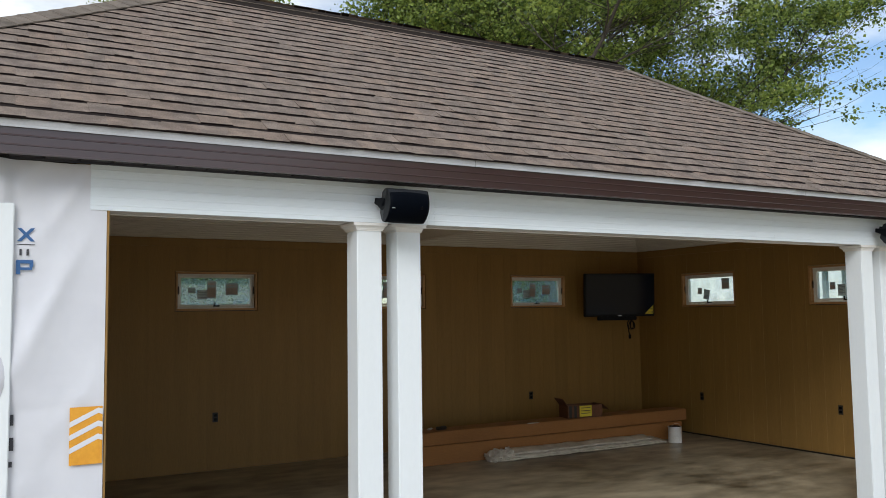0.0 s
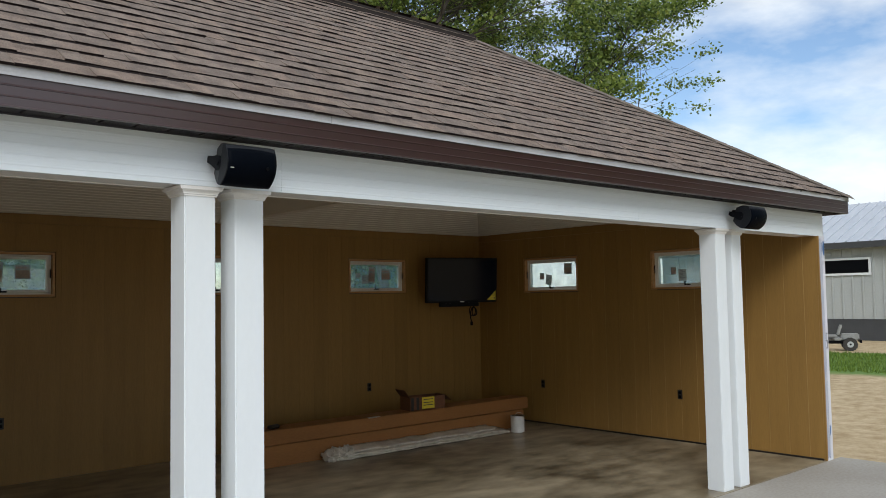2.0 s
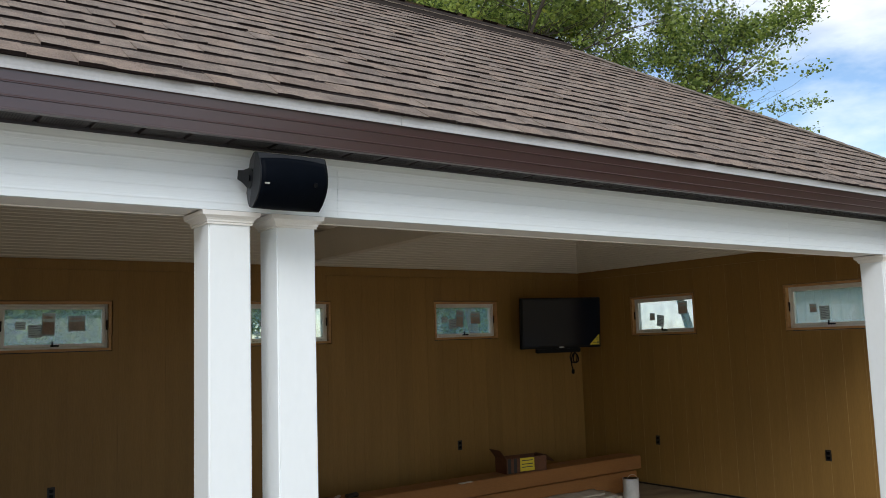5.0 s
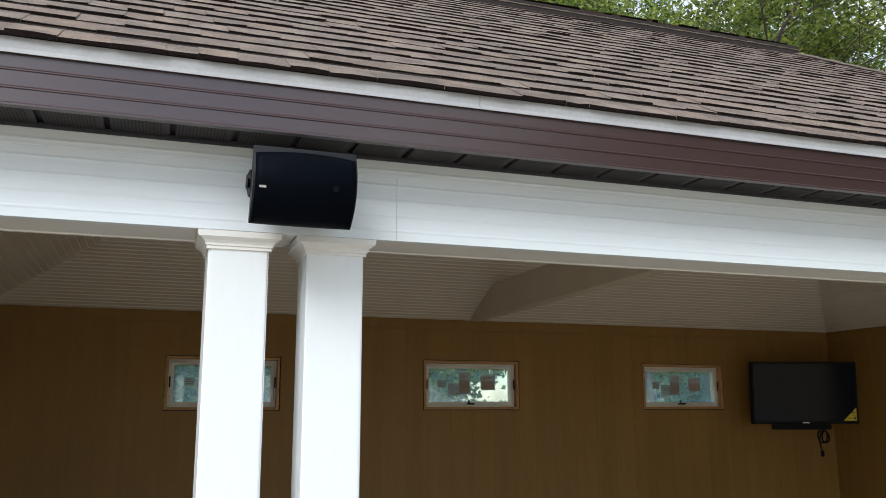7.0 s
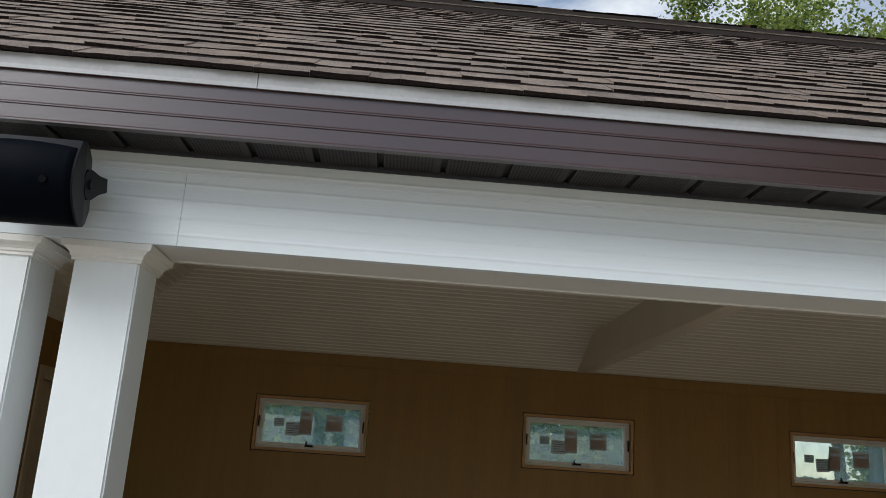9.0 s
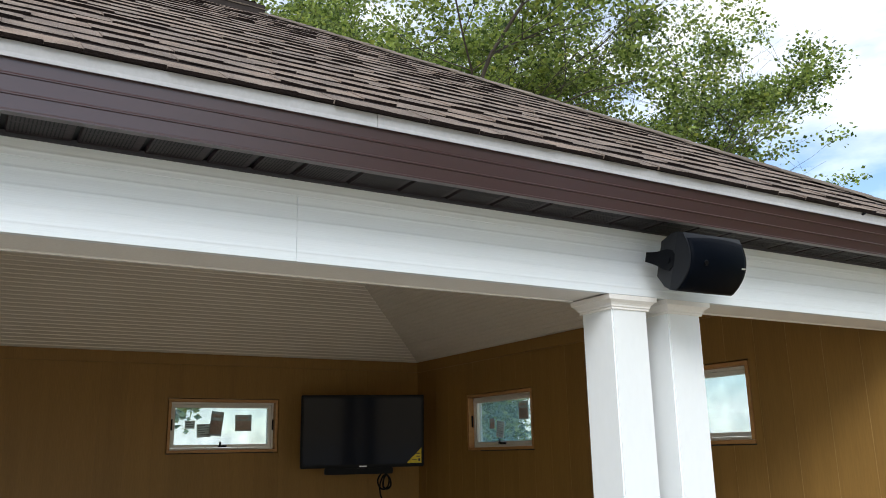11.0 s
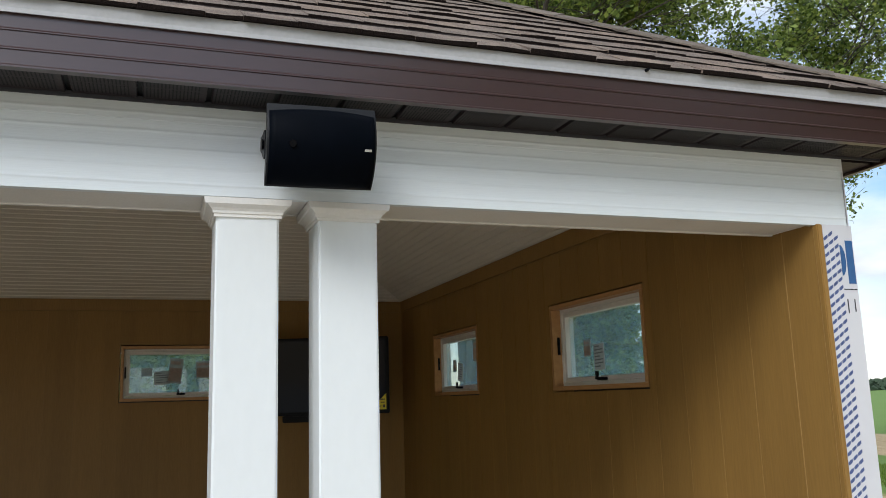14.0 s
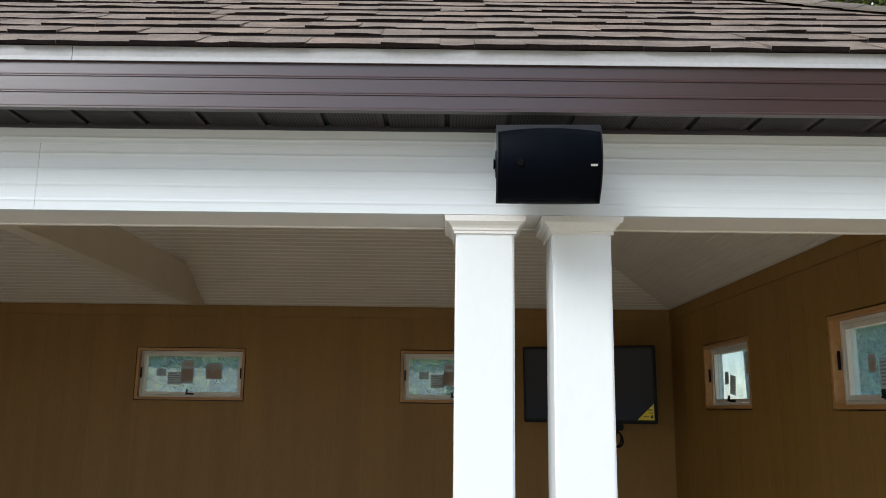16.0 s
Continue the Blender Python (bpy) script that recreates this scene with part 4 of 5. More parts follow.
part("speaker_bar", box(-0.31, 0.25, 0.01, 0.06, -0.345, -0.2925, 0.006), "black", tv)
part("mount_plate", box(-0.16, 0.16, 0.0555, 0.09, -0.16, 0.16, 0.004), "black", tv)
part("mount_arm", box(-0.03, 0.03, 0.0905, 0.488, -0.03, 0.03, 0.004), "black", tv)


def cable(name, points, radius, parent):
    """A smooth black cord through the points."""
    cu = bpy.data.curves.new(name, "CURVE")
    cu.dimensions, cu.bevel_depth, cu.bevel_resolution = "3D", radius, 2
    sp = cu.splines.new("BEZIER")
    sp.bezier_points.add(len(points) - 1)
    for bp, p in zip(sp.bezier_points, points):
        bp.co = p
        bp.handle_left_type = bp.handle_right_type = "AUTO"
    cu.materials.append(M["black"])
    ob = new(name, cu)
    ob.parent = parent
    return ob


cable("cable", [(0.16, 0.06, -0.34), (0.13, 0.05, -0.41), (0.17, 0.045, -0.47), (0.22, 0.06, -0.44), (0.20, 0.07, -0.36), (0.16, 0.06, -0.40), (0.15, 0.05, -0.50), (0.165, 0.05, -0.545)], 0.007, tv)
cable("cable", [(0.19, 0.07, -0.34), (0.235, 0.06, -0.40), (0.23, 0.05, -0.455), (0.19, 0.055, -0.465), (0.18, 0.065, -0.40), (0.21, 0.07, -0.34)], 0.008, tv)
part("plug", box(0.150, 0.180, 0.035, 0.065, -0.60, -0.545, 0.006), "black", tv)
for x0, x1, z0, z1 in ((0.432, 0.474, -0.190, -0.182), (0.442, 0.472, -0.212, -0.206), (0.458, 0.474, -0.248, -0.226), (0.405, 0.446, -0.240, -0.234)):
    part("label_print", box(x0, x1, -0.0088, -0.0078, z0, z1), "ink", tv)


# ---- outlets ----
def outlet(m, label):
    o = part("outlet", box(-0.030, 0.030, -0.007, -0.0005, -0.052, 0.052, 0.003), "outlet")
    o.matrix_world = m
    tagged(o, label, "outlet", "wall outlets")
    for z in (-0.022, 0.022):
        part("socket", box(-0.016, 0.016, -0.010, -0.0072, z - 0.014, z + 0.014, 0.003), "black", o)


for x, z in ((0.19, 0.565), (4.37, 0.55)):
    outlet(pose(x, BACK, z), "dark wall outlet on the back wall")
for y, z in ((3.63, 0.51), (1.60, 0.52)):
    outlet(pose(RIGHT, y, z, 0, 0, -90), "dark wall outlet on the side wall")


# ---- cartons and clutter on the floor ----
def carton(x0, x1, y0, y1, z0, z1, turn, label):
    m = pose((x0 + x1) / 2, (y0 + y1) / 2, z0, 0, 0, turn)
    o = empty("carton", m)
    tagged(o, label, "carton", "long cartons on the floor")
    w, d, hh = (x1 - x0) / 2, (y1 - y0) / 2, z1 - z0
    part("body", box(-w, w, -d, d, 0, hh, 0.006), "carton", o)
    part("flap", box(-w + 0.01, w - 0.01, -d + 0.006, -0.002, hh + 0.0005, hh + 0.004), "carton", o)
    part("flap", box(-w + 0.01, w - 0.01, 0.002, d - 0.006, hh + 0.0005, hh + 0.004), "carton", o)


carton(2.05, 5.98, 3.68, 3.98, 0.0, 0.205, -0.4, "long brown cardboard carton on the floor")
carton(2.07, 6.12, 3.72, 4.02, 0.2115, 0.350, 0.0, "long brown cardboard carton lying on another")

# small open carton with a yellow label, on the long ones
ob = empty("small_carton", pose(4.42, 3.86, 0.3565, 0, 0, -8))
tagged(ob, "small open cardboard carton with yellow label", "carton")
bm = bmesh.new()
for a in ((-0.20, 0.28, -0.11, -0.104, 0, 0.15), (-0.20, 0.28, 0.104, 0.11, 0, 0.15), (-0.20, -0.194, -0.103, 0.103, 0, 0.15), (0.274, 0.28, -0.103, 0.103, 0, 0.15), (-0.193, 0.273, -0.103, 0.103, 0, 0.006)):
    box(*a, bm=bm)
part("body", bm, "carton_dark", ob)
for x0, x1 in ((-0.185, -0.15), (-0.115, -0.08)):
    part("printed_stripe", box(x0, x1, -0.1122, -0.1104, 0.004, 0.146), "outlet", ob, "dark printed stripe")
for z in (0.05, 0.08, 0.115):
    part("label_print", box(-0.02, 0.11, -0.1142, -0.1128, z, z + 0.008), "ink", ob)
part("yellow_label", box(-0.04, 0.13, -0.1125, -0.1105, 0.015, 0.145), "yellow", ob, "yellow printed label")
bm = box(-0.0001, 0.11, -0.105, 0.105, 0, 0.004)
bmesh.ops.transform(bm, matrix=pose(-0.2, 0, 0.153, 0, -128, 0), verts=bm.verts)
part("flap", bm, "carton_dark", ob)
bm = box(0, 0.12, -0.105, 0.105, 0, 0.004)
bmesh.ops.transform(bm, matrix=pose(0.285, 0, 0.152, 0, 38, 0), verts=bm.verts)
part("flap", bm, "carton_dark", ob)


def lumpy_roll(name, length, r, material, m, label, seed, rough=0.35, freq=1.3):
    bm = bmesh.new()
    n, k = 60, 16
    rings = []
    for i in range(n + 1):
        u = i / n
        taper = min(1.0, 0.55 + 6 * min(u, 1 - u))
        ring = []
        for j in range(k):
            a = 2 * math.pi * j / k
            q = r * taper * (1 + rough * noise.noise((u * 14 * length * freq, math.cos(a) * freq, math.sin(a) * freq + seed)))
            ring.append(bm.verts.new((u * length, math.cos(a) * q * 1.5, max(0.0, r * 0.85 + math.sin(a) * q))))
        rings.append(ring)
    for p, q in zip(rings, rings[1:]):
        for j in range(k):
            bm.faces.new((p[j], p[(j + 1) % k], q[(j + 1) % k], q[j]))
    bm.faces.new(rings[0])
    bm.faces.new(rings[-1])
    o = part(name, bm, material, smooth=rough < 0.5)
    o.matrix_world = m
    return tagged(o, label, "plastic wrap") if label else o


bundle = empty("wrapped_bundle", pose(2.97, 3.57, 0.001, 0, 0, -0.8))
tagged(bundle, "long flat bundle of strips in crumpled pale plastic beside the carton", "plastic bundle")


def wavy_strip(x0, x1, y0, y1, z, thick, seed):
    """A long sagging strip with uneven edges."""
    bm = bmesh.new()
    n, rows = 70, []
    for i in range(n + 1):
        u = x0 + (x1 - x0) * i / n
        w0 = 0.022 * noise.noise((u * 3.1, seed, 0.0))
        w1 = 0.022 * noise.noise((u * 2.7, seed, 4.0))
        row = []
        for j in range(7):
            v = y0 + w0 + (y1 + w1 - y0 - w0) * j / 6
            row.append((u, v, z + 0.010 + 0.010 * noise.noise((u * 5, v * 24, seed)) + 0.03 * (j / 6) ** 1.5))
        rows.append([[bm.verts.new((p[0], p[1], p[2] + s)) for p in row] for s in (0, thick)])
    for (a0, a1), (b0, b1) in zip(rows, rows[1:]):
        for j in range(6):
            bm.faces.new((a1[j], b1[j], b1[j + 1], a1[j + 1]))
            bm.faces.new((a0[j], a0[j + 1], b0[j + 1], b0[j]))
        bm.faces.new((a0[0], b0[0], b1[0], a1[0]))
        bm.faces.new((a0[6], a1[6], b1[6], b0[6]))
    for a0, a1 in (rows[0], rows[-1]):
        bm.faces.new(a0 + a1[::-1])
    return bm


for i, (p, q, e, f, z) in enumerate(((0.05, 2.5, -0.115, 0.085, -0.004), (0.10, 2.42, -0.108, 0.090, 0.018), (0.02, 2.3, -0.06, 0.095, 0.044))):
    part("strip", wavy_strip(p, q, e, f, z, 0.019, 3.0 + i * 2), "plastic", bundle, smooth=True)
lump = lumpy_roll("crumpled_end", 0.34, 0.055, "plastic", pose(0, 0, 0), "", 2.0, 1.1, 2.6)
lump.parent = bundle
lump.matrix_world = pose(2.90, 3.535, 0.002, 0, 0, 8)
scrap = lumpy_roll("dark_scrap", 0.13, 0.022, "outlet", pose(2.40, 3.82, 0.3565, 0, 0, 10), "crumpled dark scrap lying on the carton", 7.0)
tagged(scrap, "crumpled dark scrap lying on the carton", "scrap")
scrap = lumpy_roll("paper_scrap", 0.09, 0.011, "plastic", pose(2.33, 3.88, 0.3565, 0, 0, 40), "pale scrap of plastic lying on the carton", 9.0)
bm = box(0, 0.16, -0.04, 0.0, 0, 0.004, 0.001)
slip = part("paper_slip", bm, "tin")
slip.matrix_world = pose(3.55, 3.715, 0.3575, 4, 0, 6)
tagged(slip, "small white paper slip on the carton edge", "paper slip")

can = empty("paint_can", pose(5.60, 3.42, 0.001))
tagged(can, "white metal paint can with wire handle on the floor", "paint can")
part("body", cyl(0.083, 0.083, 0.185, (0, 0, 0.0925)), "tin", can)
part("rim", cyl(0.086, 0.086, 0.012, (0, 0, 0.189)), "silver", can)
part("lid", cyl(0.070, 0.070, 0.004, (0, 0, 0.1975)), "black", can)
cu = bmesh.new()
prev = None
for i in range(15):
    a = math.pi * i / 14
    p = (math.cos(a) * 0.088, -0.02, 0.16 + math.sin(a) * 0.075)
    if prev:
        mid = (Vector(p) + Vector(prev)) / 2
        d = Vector(p) - Vector(prev)
        r = bmesh.ops.create_cone(cu, cap_ends=True, segments=6, radius1=0.002, radius2=0.002, depth=d.length)
        bmesh.ops.transform(cu, matrix=Matrix.Translation(mid) @ d.to_track_quat("Z", "Y").to_matrix().to_4x4(), verts=r["verts"])
    prev = p
part("handle", cu, "silver", can)


# ---- trees ----
def tree(x, y, height, radius, base, seed, leaves, size, label, material="leaf", lean=(0, 0), keep=0.5, bushy=1.0, spread=0.135, bend=(0, 0), clump=0.0):
    rng = random.Random(seed)
    o = empty("tree", pose(x, y, -0.1))
    tagged(o, label, "tree", "leafy trees round the pavilion")
    tv_, tf = [], []
    tips, limbs = [], []

    def tube(p, q, r0, r1, k=6):
        d = (q - p)
        if d.length < 1e-4:
            return
        rot = d.to_track_quat("Z", "Y").to_matrix()
        i0 = len(tv_)
        for c, r in ((p, r0), (q, r1)):
            for j in range(k):
                a = 2 * math.pi * j / k
                tv_.append(tuple(c + rot @ Vector((math.cos(a) * r, math.sin(a) * r, 0))))
        for j in range(k):
            tf.append((i0 + j, i0 + (j + 1) % k, i0 + k + (j + 1) % k, i0 + k + j))

    def grow(p, d, length, r, level):
        steps = 4 if level < 3 else 3
        for s in range(steps):
            wob = Vector((rng.gauss(0, 1), rng.gauss(0, 1), rng.gauss(0, 0.6))) * (0.10 if level == 0 else 0.13)
            d = (d + wob + Vector((0, 0, 0.10 if level else 0))).normalized()
            q = p + d * (length / steps)
            r1 = r * (0.86 if level else 0.9)
            limbs.append((p.copy(), q.copy(), r, r1, 8 if level < 2 else 5))
            p, r = q, r1
            if level >= 3:
                tips.append((p.copy(), level))
            if level < 4 and (s >= 1 or level > 0):
                for _ in range((2 if s == steps - 1 else 1) + (1 if level in (1, 2) and rng.random() < 0.6 else 0)):
                    side = Vector((rng.gauss(0, 1), rng.gauss(0, 1), 0)).normalized()
                    up = (0.50, 0.45, 0.25, 0.1)[level]
                    nd = (side * (0.75 + 0.25 * rng.random()) + d * 0.55 + Vector((0, 0, up))).normalized()
                    grow(p, nd, length * rng.uniform(0.52, 0.72), r * 0.58, level + 1)

    grow(Vector((0, 0, 0)), Vector((lean[0], lean[1], 1)).normalized(), height * base, height * 0.0105, 0)
    top = max(t[0].z for t in tips)
    k = height / top
    far = sorted(math.hypot(t[0].x, t[0].y) for t in tips)[int(len(tips) * 0.95)]
    w = radius / far
    def put(p):
        z = height * max(p.z * k / height, 0.0) ** bushy
        over = max(0.0, (z - 4.0) / (height - 4.0)) ** 0.8
        return Vector((p.x * w + bend[0] * over, p.y * w + bend[1] * over, z))

    for p, q, r, r1, n_ in limbs:
        tube(put(p), put(q), r, r1, n_)
    me = bpy.data.meshes.new("trunk")
    me.from_pydata(tv_, [], tf)
    me.materials.append(M["bark"])
    me.shade_smooth()
    tr = new("trunk", me)
    tr.parent = o
    nr = np.random.RandomState(seed)
    centres = np.array([tuple(put(t[0])) for t in tips])
    # leaves gather in uneven layers with open sky between them
    score = nr.rand(len(centres))
    for wave, high in ((3.1, 1.9), (2.2, 1.3), (1.6, 1.0)):
        a = nr.uniform(0, 2 * math.pi)
        f1 = (centres[:, 0] * math.cos(a) + centres[:, 1] * math.sin(a)) * 2 * math.pi / wave
        f2 = (centres[:, 1] * math.cos(a) - centres[:, 0] * math.sin(a)) * 2 * math.pi / wave
        f3 = centres[:, 2] * 2 * math.pi / high
        score += clump * (np.sin(f1 + f3 * 0.6) * np.sin(f2 + 1.3) + 0.8 * np.sin(f3 + f1 * 0.4 + 0.7))
    centres = centres[score < np.quantile(score, keep)]
    pick = nr.randint(0, len(centres), leaves)
    c = centres[pick] + nr.normal(0, spread, (leaves, 3)) * np.array([1.2, 1.2, 0.65])
    a = nr.normal(0, 1, (leaves, 3))
    a[:, 2] *= 0.55
    a /= np.linalg.norm(a, axis=1)[:, None]
    b = np.cross(a, nr.normal(0, 1, (leaves, 3)))
    b /= np.linalg.norm(b, axis=1)[:, None]
    s = (size * nr.uniform(0.6, 1.25, leaves))[:, None]
    n3 = np.cross(a, b)
    V = np.stack([c - a * s * 0.55, c + b * s * 0.42 - n3 * s * 0.10, c + a * s * 0.6, c - b * s * 0.42 - n3 * s * 0.10], axis=1).reshape(-1, 3)
    gold = nr.rand(leaves) < 0.06
    me = bpy.data.meshes.new("crown")
    me.vertices.add(leaves * 4)
    me.vertices.foreach_set("co", V.ravel())
    me.loops.add(leaves * 4)
    me.loops.foreach_set("vertex_index", np.arange(leaves * 4))
    me.polygons.add(leaves)
    me.polygons.foreach_set("loop_start", np.arange(leaves) * 4)
    me.polygons.foreach_set("material_index", gold.astype(np.int32))
    me.materials.append(M[material])
    me.materials.append(M["leaf_gold"])
    me.update(calc_edges=True)
    me.validate()
    cr_ = new("crown", me)
    cr_.parent = o
    cr_["kind"] = "stuff"
    return o


tree(11.6, 14.1, 14.3, 7.4, 0.30, 5, 42000, 0.098, "large maple with spreading green crown behind the roof", lean=(0.06, -0.1), bend=(4.9, -0.8), keep=0.23, spread=0.17, clump=0.6)
tree(19.75, 13.25, 13.6, 6.0, 0.30, 12, 36000, 0.098, "broad maple with drooping leafy branches beside the field", keep=0.23, spread=0.18, clump=0.6)
tree(10.9, 15.0, 15.0, 4.6, 0.32, 8, 68000, 0.102, "tall upright maple with several grey stems", keep=0.62, spread=0.20, clump=0.45)
tree(12.1, 18.9, 16.2, 3.6, 0.33, 21, 66000, 0.102, "tall leafy maple with yellowing leaf tips", keep=0.56, spread=0.20, clump=0.45)
tree(5.2, 26.0, 14.6, 3.3, 0.30, 33, 50000, 0.12, "slender leafy tree beyond the ridge", keep=0.9, spread=0.25)
tree(0.2, 13.0, 5.6, 3.4, 0.25, 52, 46000, 0.13, "low leafy tree seen through the rear windows", keep=0.85, bushy=3.0, spread=0.2)
tree(3.3, 14.5, 5.6, 2.7, 0.25, 57, 42000, 0.13, "low leafy tree with thin stems behind the building", keep=0.85, bushy=3.0, spread=0.2)
tree(16.6, 19.9, 6.6, 2.8, 0.25, 64, 64000, 0.15, "low dense leafy tree beyond the side windows", keep=0.9, bushy=2.6, spread=0.24)
tree(-5.2, 13.6, 5.4, 3.2, 0.25, 61, 24000, 0.085, "low bushy leafy tree behind the building", keep=0.85, bushy=3.0, spread=0.2)

# the yard's edge behind the viewer, mirrored in the fascia
for i, (x, y, hgt) in enumerate(((10.5, -17.0, 11.5), (15.0, -16.0, 13.0), (19.5, -14.0, 12.5), (24.0, -11.0, 13.5), (27.5, -7.0, 12.0))):
    tree(x, y, hgt, 3.6, 0.25, 70 + i, 9000, 0.42, "tall dense leafy tree at the edge of the yard", keep=0.9, bushy=1.6, spread=0.3)

# ---- barn ----
barn = empty("barn", pose(28.6, 0, -0.1))
tagged(barn, "long pale grey steel barn with metal roof", "barn")
BY0, BY1, BE = 0.0, 18.0, 3.40
part("wall", box(0.0, 8.0, BY0, BY1 - 1.9, 0.75, BE), "steel", barn, "pale ribbed steel wall")
part("base", box(-0.02, 8.02, BY0 - 0.02, BY1 - 1.9, 0.0, 0.74), "barn_base", barn, "dark grey wainscot")
part("wall", box(2.2, 8.0, BY1 - 1.899, BY1, 0.0, BE), "steel", barn)
for i in range(45):
    y = BY0 + 0.3 + i * (BY1 - 2.2 - BY0) / 45
    part("rib", box(-0.03, -0.001, y, y + 0.04, 0.76, BE - 0.02), "steel", barn)
for y in (BY1 - 0.2, BY1 - 1.1):
    part("post", box(0.02, 0.2, y, y + 0.18, 0.0, BE - 0.01, 0.01), "steel", barn)
bm = bmesh.new()
vs = [bm.verts.new(p) for p in ((-0.4, BY0 - 0.4, BE), (-0.4, BY1 + 0.2, BE), (4.0, BY1 + 4.0, BE + 1.75), (4.0, BY0 - 0.4, BE + 1.75), (8.4, BY1 + 0.2, BE), (8.4, BY0 - 0.4, BE))]
fs = [bm.faces.new((vs[0], vs[1], vs[2], vs[3])), bm.faces.new((vs[3], vs[2], vs[4], vs[5]))]
r = bmesh.ops.extrude_face_region(bm, geom=fs)
bmesh.ops.translate(bm, vec=(0, 0, 0.07), verts=[v for v in r["geom"] if isinstance(v, bmesh.types.BMVert)])
rf = part("roof", bm, "barn_roof", barn, "grey ribbed metal roof")
ang = math.atan2(1.75, 4.4)
for i in range(46):
    y = BY0 - 0.3 + i * 0.41
    bm = box(0.0, 4.73, y, y + 0.05, 0.0, 0.035)
    bmesh.ops.transform(bm, matrix=Matrix.Translation((-0.4, 0, BE + 0.07)) @ Matrix.Rotation(-ang, 4, "Y"), verts=bm.verts)
    part("seam", bm, "barn_roof", rf)
part("eave_trim", box(-0.44, -0.405, BY0 - 0.4, BY1 + 0.2, BE - 0.16, BE + 0.06), "barn_base", barn, "dark eave trim")
bm = bmesh.new()
g = [bm.verts.new(p) for p in ((0.0, BY1, BE), (8.0, BY1, BE), (4.0, BY1, BE + 1.6))]
bm.faces.new(g)
part("gable", bm, "steel", barn)
wy = 8.99
win = part("window", box(-0.06, -0.031, wy - 0.91, wy + 0.91, 2.30, 2.92), "column", barn, "white framed window")
part("pane", box(-0.066, -0.061, wy - 0.83, wy + 0.83, 2.38, 2.84), "black", win)


# ---- vehicles ----
def wheel(parent, x, y, r, w, rubber="tyre", rim="steel"):
    t = part("wheel", cyl(r, r, w, (x, y, r), "y", 28), rubber, parent, "dusty rubber tyre" if rubber == "dusty" else "black rubber tyre")
    part("rim", cyl(r * 0.50, r * 0.46, w + 0.03, (x, y, r), "y", 18), rim, t)
    part("hub", cyl(r * 0.2, r * 0.15, w + 0.06, (x, y, r), "y", 12), "black", t)
    for i in range(14):
        a = 2 * math.pi * i / 14
        bm = box(-0.03, 0.03, -w / 2 - 0.004, w / 2 + 0.004, -0.012, 0.012)
        bmesh.ops.transform(bm, matrix=Matrix.Translation((x + math.cos(a) * r, y, r + math.sin(a) * r)) @ Matrix.Rotation(-a + math.pi / 2, 4, "Y"), verts=bm.verts)
        part("tread_lug", bm, rubber, t)


utv = empty("utility_vehicle", pose(20.8, 10.74, -0.1, 0, 0, 125) @ Matrix.Scale(0.77, 4))
tagged(utv, "khaki utility vehicle with cargo bed parked before the barn", "utility vehicle")
for x in (-0.95, 0.95):
    for y in (-0.58, 0.58):
        wheel(utv, x, y, 0.30, 0.24, "dusty", "black")
part("chassis", box(-1.3, 1.35, -0.42, 0.42, 0.30, 0.48, 0.02), "black", utv)
bm = bmesh.new()
for a in ((-1.80, -0.62, -0.66, 0.66, 0.64, 0.68), (-1.80, -0.62, -0.66, -0.62, 0.681, 0.92), (-1.80, -0.62, 0.62, 0.66, 0.681, 0.92), (-1.80, -1.76, -0.619, 0.619, 0.681, 0.92), (-0.66, -0.62, -0.619, 0.619, 0.681, 0.92)):
    box(*a, bm=bm)
part("cargo_bed", bm, "khaki", utv, "grey-green steel cargo bed")
for y0, y1 in ((-0.68, -0.62), (0.62, 0.68)):
    part("bed_rail", box(-1.80, -0.62, y0, y1, 0.921, 1.0, 0.01), "black", utv, "black bed rail")
    bm = bmesh.new()
    arch = [(-0.95 + math.cos(math.radians(a)) * r, 0.30 + math.sin(math.radians(a)) * r) for r, sweep in ((0.36, range(10, 171, 20)), (0.41, range(170, 9, -20))) for a in sweep]
    part("fender", extrude_profile(arch, y0, y1 + (0.04 if y1 > 0 else 0), "y"), "black", utv)
part("hood", box(0.62, 1.42, -0.58, 0.58, 0.52, 0.92, 0.06), "khaki", utv)
part("side_panel", box(-0.24, 0.60, -0.60, -0.56, 0.36, 0.66, 0.01), "khaki", utv)
part("side_panel", box(-0.24, 0.60, 0.56, 0.60, 0.36, 0.66, 0.01), "khaki", utv)
part("seat", box(-0.55, -0.1, -0.52, 0.52, 0.62, 0.80, 0.03), "black", utv)
part("seat_back", box(-0.58, -0.46, -0.52, 0.52, 0.81, 1.25, 0.03), "black", utv)
for x in (-0.60, 0.45):
    for y in (-0.55, 0.55):
        part("roll_bar", cyl(0.025, 0.025, 0.90, (x, y, 1.25), "z", 10), "black", utv)
part("canopy", box(-0.70, 0.55, -0.62, 0.62, 1.70, 1.78, 0.03), "black", utv)
bm = cyl(0.015, 0.015, 0.5, (0, 0, 0), "z", 8)
bmesh.ops.transform(bm, matrix=pose(0.48, -0.25, 1.0, 0, -35, 0), verts=bm.verts)
part("steering_column", bm, "black", utv)

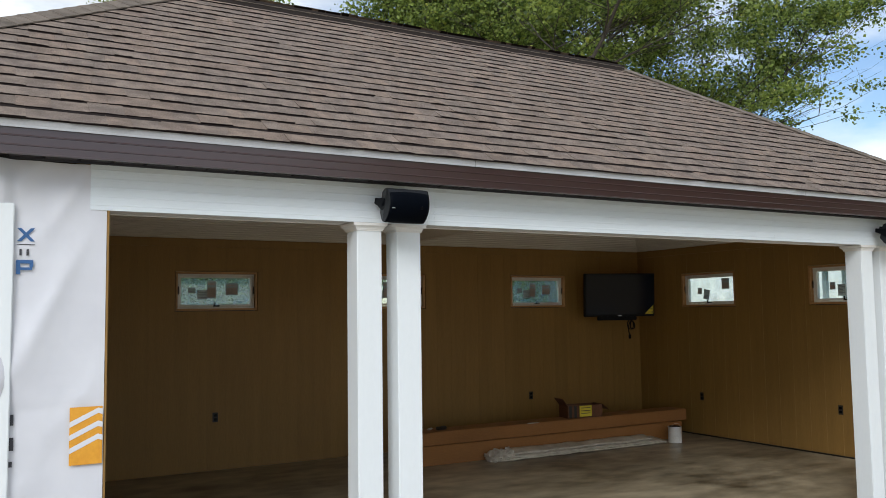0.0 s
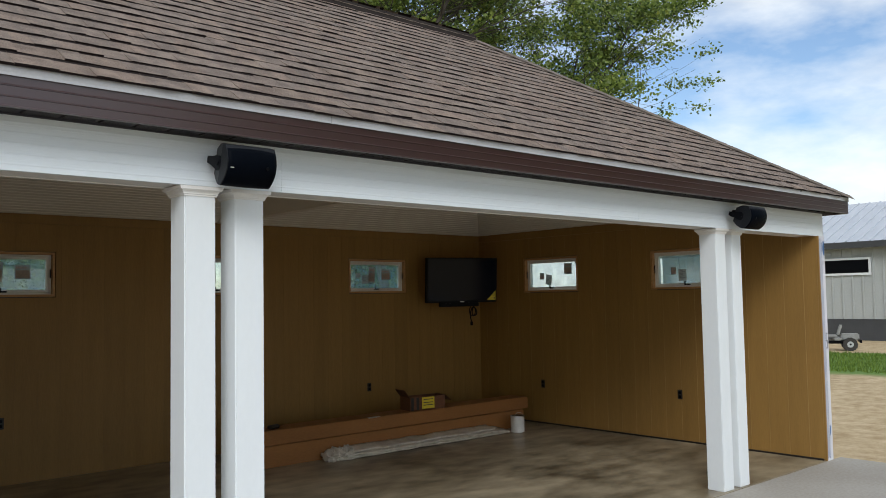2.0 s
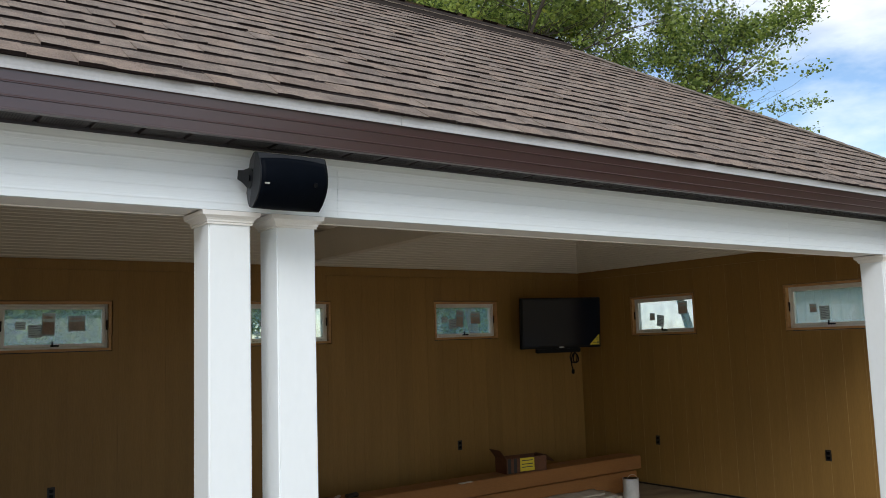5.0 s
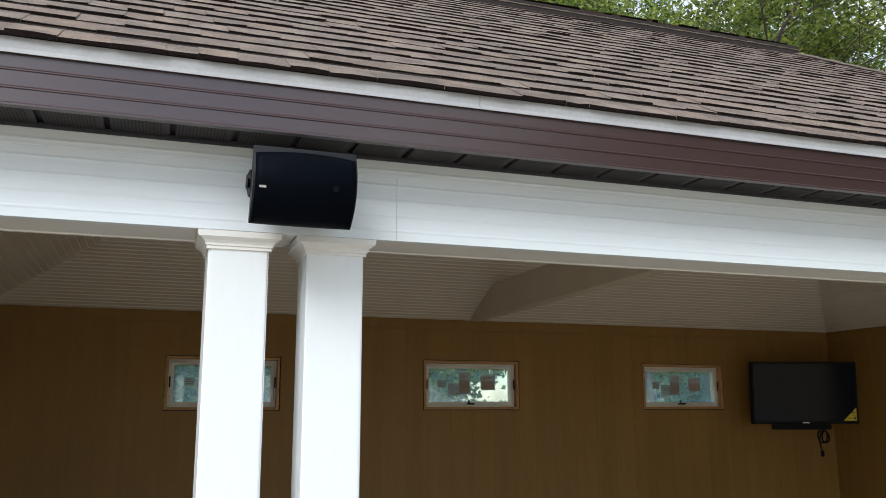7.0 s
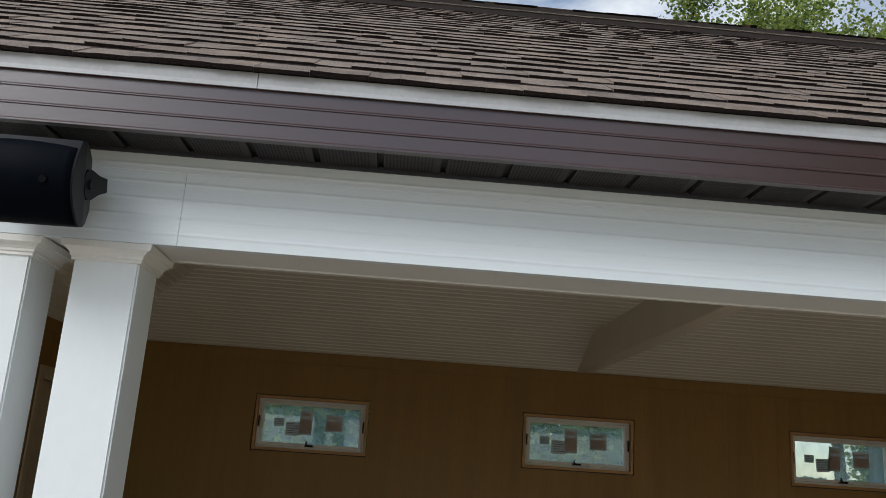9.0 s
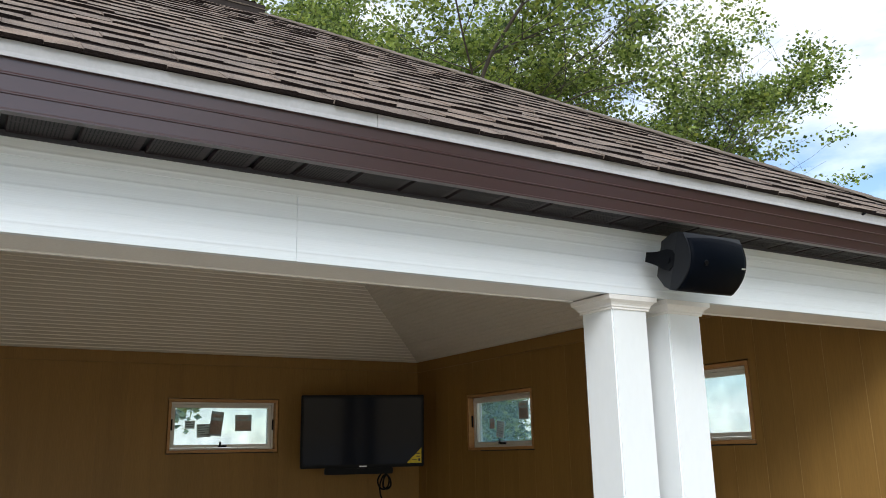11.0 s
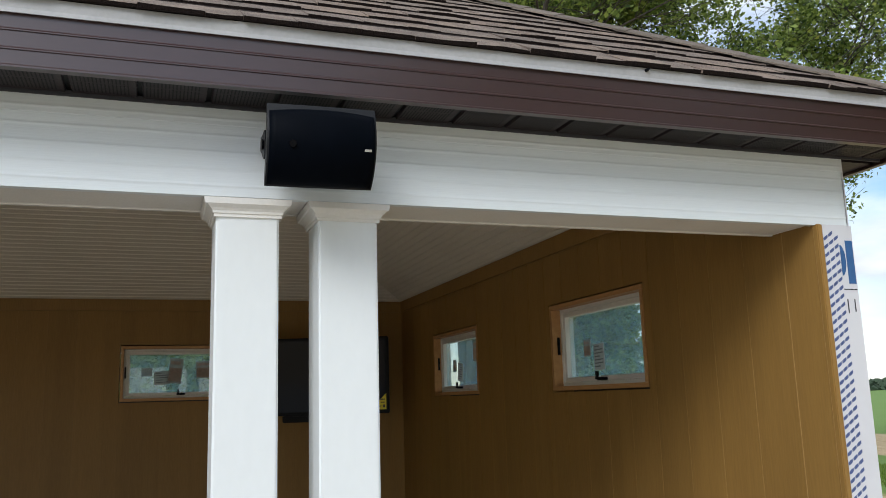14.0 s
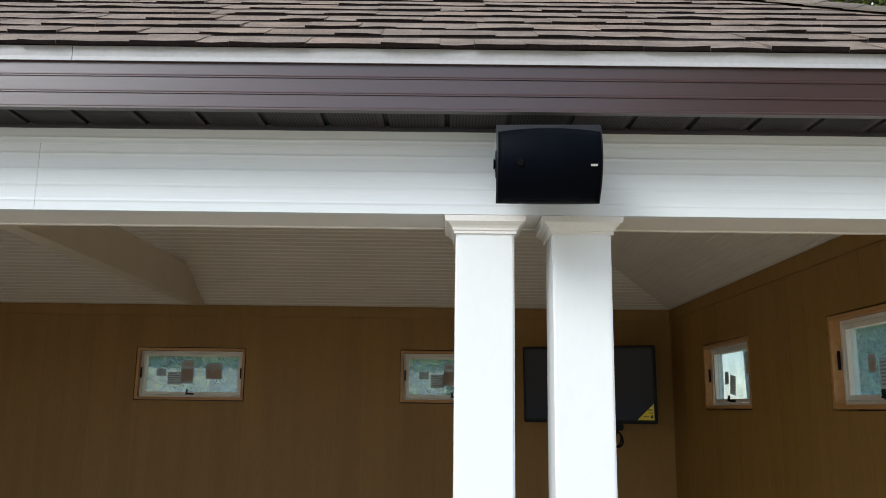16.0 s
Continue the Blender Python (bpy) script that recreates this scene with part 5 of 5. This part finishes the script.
mower = empty("lawn_tractor", pose(23.2, 7.1, -0.1, 0, 0, -62) @ Matrix.Scale(0.64, 4))
tagged(mower, "small pale lawn tractor parked on the soil", "lawn tractor")
for y in (-0.42, 0.42):
    wheel(mower, 0.55, y, 0.30, 0.24)
    wheel(mower, -0.75, y, 0.22, 0.18)
part("frame", box(-0.95, 0.85, -0.26, 0.26, 0.32, 0.46, 0.02), "black", mower)
part("engine_cover", box(0.2, 0.95, -0.32, 0.32, 0.50, 0.78, 0.05), "cream", mower)
part("fender", box(-0.1, 0.2, -0.45, 0.45, 0.47, 0.60, 0.03), "cream", mower)
part("seat", box(-0.35, 0.05, -0.24, 0.24, 0.61, 0.72, 0.03), "cream", mower)
bm = box(-0.05, 0.05, -0.24, 0.24, 0, 0.48, 0.02)
bmesh.ops.transform(bm, matrix=pose(0.08, 0, 0.72, 0, 18, 0), verts=bm.verts)
part("seat_back", bm, "cream", mower)
part("bumper", box(0.96, 1.05, -0.4, 0.4, 0.36, 0.5, 0.02), "black", mower)
for y in (-0.2, 0.2):
    part("lever", cyl(0.015, 0.015, 0.5, (-0.45, y, 0.8), "z", 8), "black", mower)

# ---- grass blades on the mown band ----
rng = np.random.RandomState(17)
n = 26000
gx, gy = rng.uniform(16.6, 22.2, n), rng.uniform(-3.0, 13.0, n)
gh, ga = rng.uniform(0.04, 0.10, n), rng.uniform(0, 6.283, n)
lx, ly = rng.normal(0, 0.03, n), rng.normal(0, 0.03, n)
V = np.stack([np.stack([gx - np.cos(ga) * 0.012, gy - np.sin(ga) * 0.012, np.full(n, -0.1)], 1),
              np.stack([gx + np.cos(ga) * 0.012, gy + np.sin(ga) * 0.012, np.full(n, -0.1)], 1),
              np.stack([gx + lx, gy + ly, gh - 0.1], 1)], 1).reshape(-1, 3)
me = bpy.data.meshes.new("grass")
me.vertices.add(n * 3)
me.vertices.foreach_set("co", V.ravel())
me.loops.add(n * 3)
me.loops.foreach_set("vertex_index", np.arange(n * 3))
me.polygons.add(n)
me.polygons.foreach_set("loop_start", np.arange(n) * 3)
me.materials.append(M["grass"])
me.update(calc_edges=True)
me.validate()
grass = new("grass", me)
tagged(grass, "short green mown grass on the soil", "grass", kind="stuff")

# ---- far woods ----
rng = np.random.RandomState(3)
fv, ff = [], []
for i in range(5200):
    x = rng.uniform(-150, 420)
    y = 230 + rng.uniform(0, 30)
    s = rng.uniform(0.6, 1.4)
    z = rng.uniform(0, 3.0)
    k = len(fv)
    for a in range(5):
        q = 2 * math.pi * a / 5 + rng.uniform(0, 1)
        fv.append((x + math.cos(q) * s * 1.6, y + math.sin(q) * s, z + rng.uniform(-1, 1)))
    fv.append((x, y, z + s * 1.3))
    fv.append((x, y, z - s * 1.3))
    for a in range(5):
        ff += [(k + a, k + (a + 1) % 5, k + 5), (k + (a + 1) % 5, k + a, k + 6)]
me = bpy.data.meshes.new("far_woods")
me.from_pydata(fv, [], ff)
me.materials.append(M["woods"])
woods = new("far_woods", me)
tagged(woods, "dark line of distant woods", "woods", kind="stuff")

# ---- shingles last ----
for call in SHINGLE_CALLS:
    shingle_slope(*call)
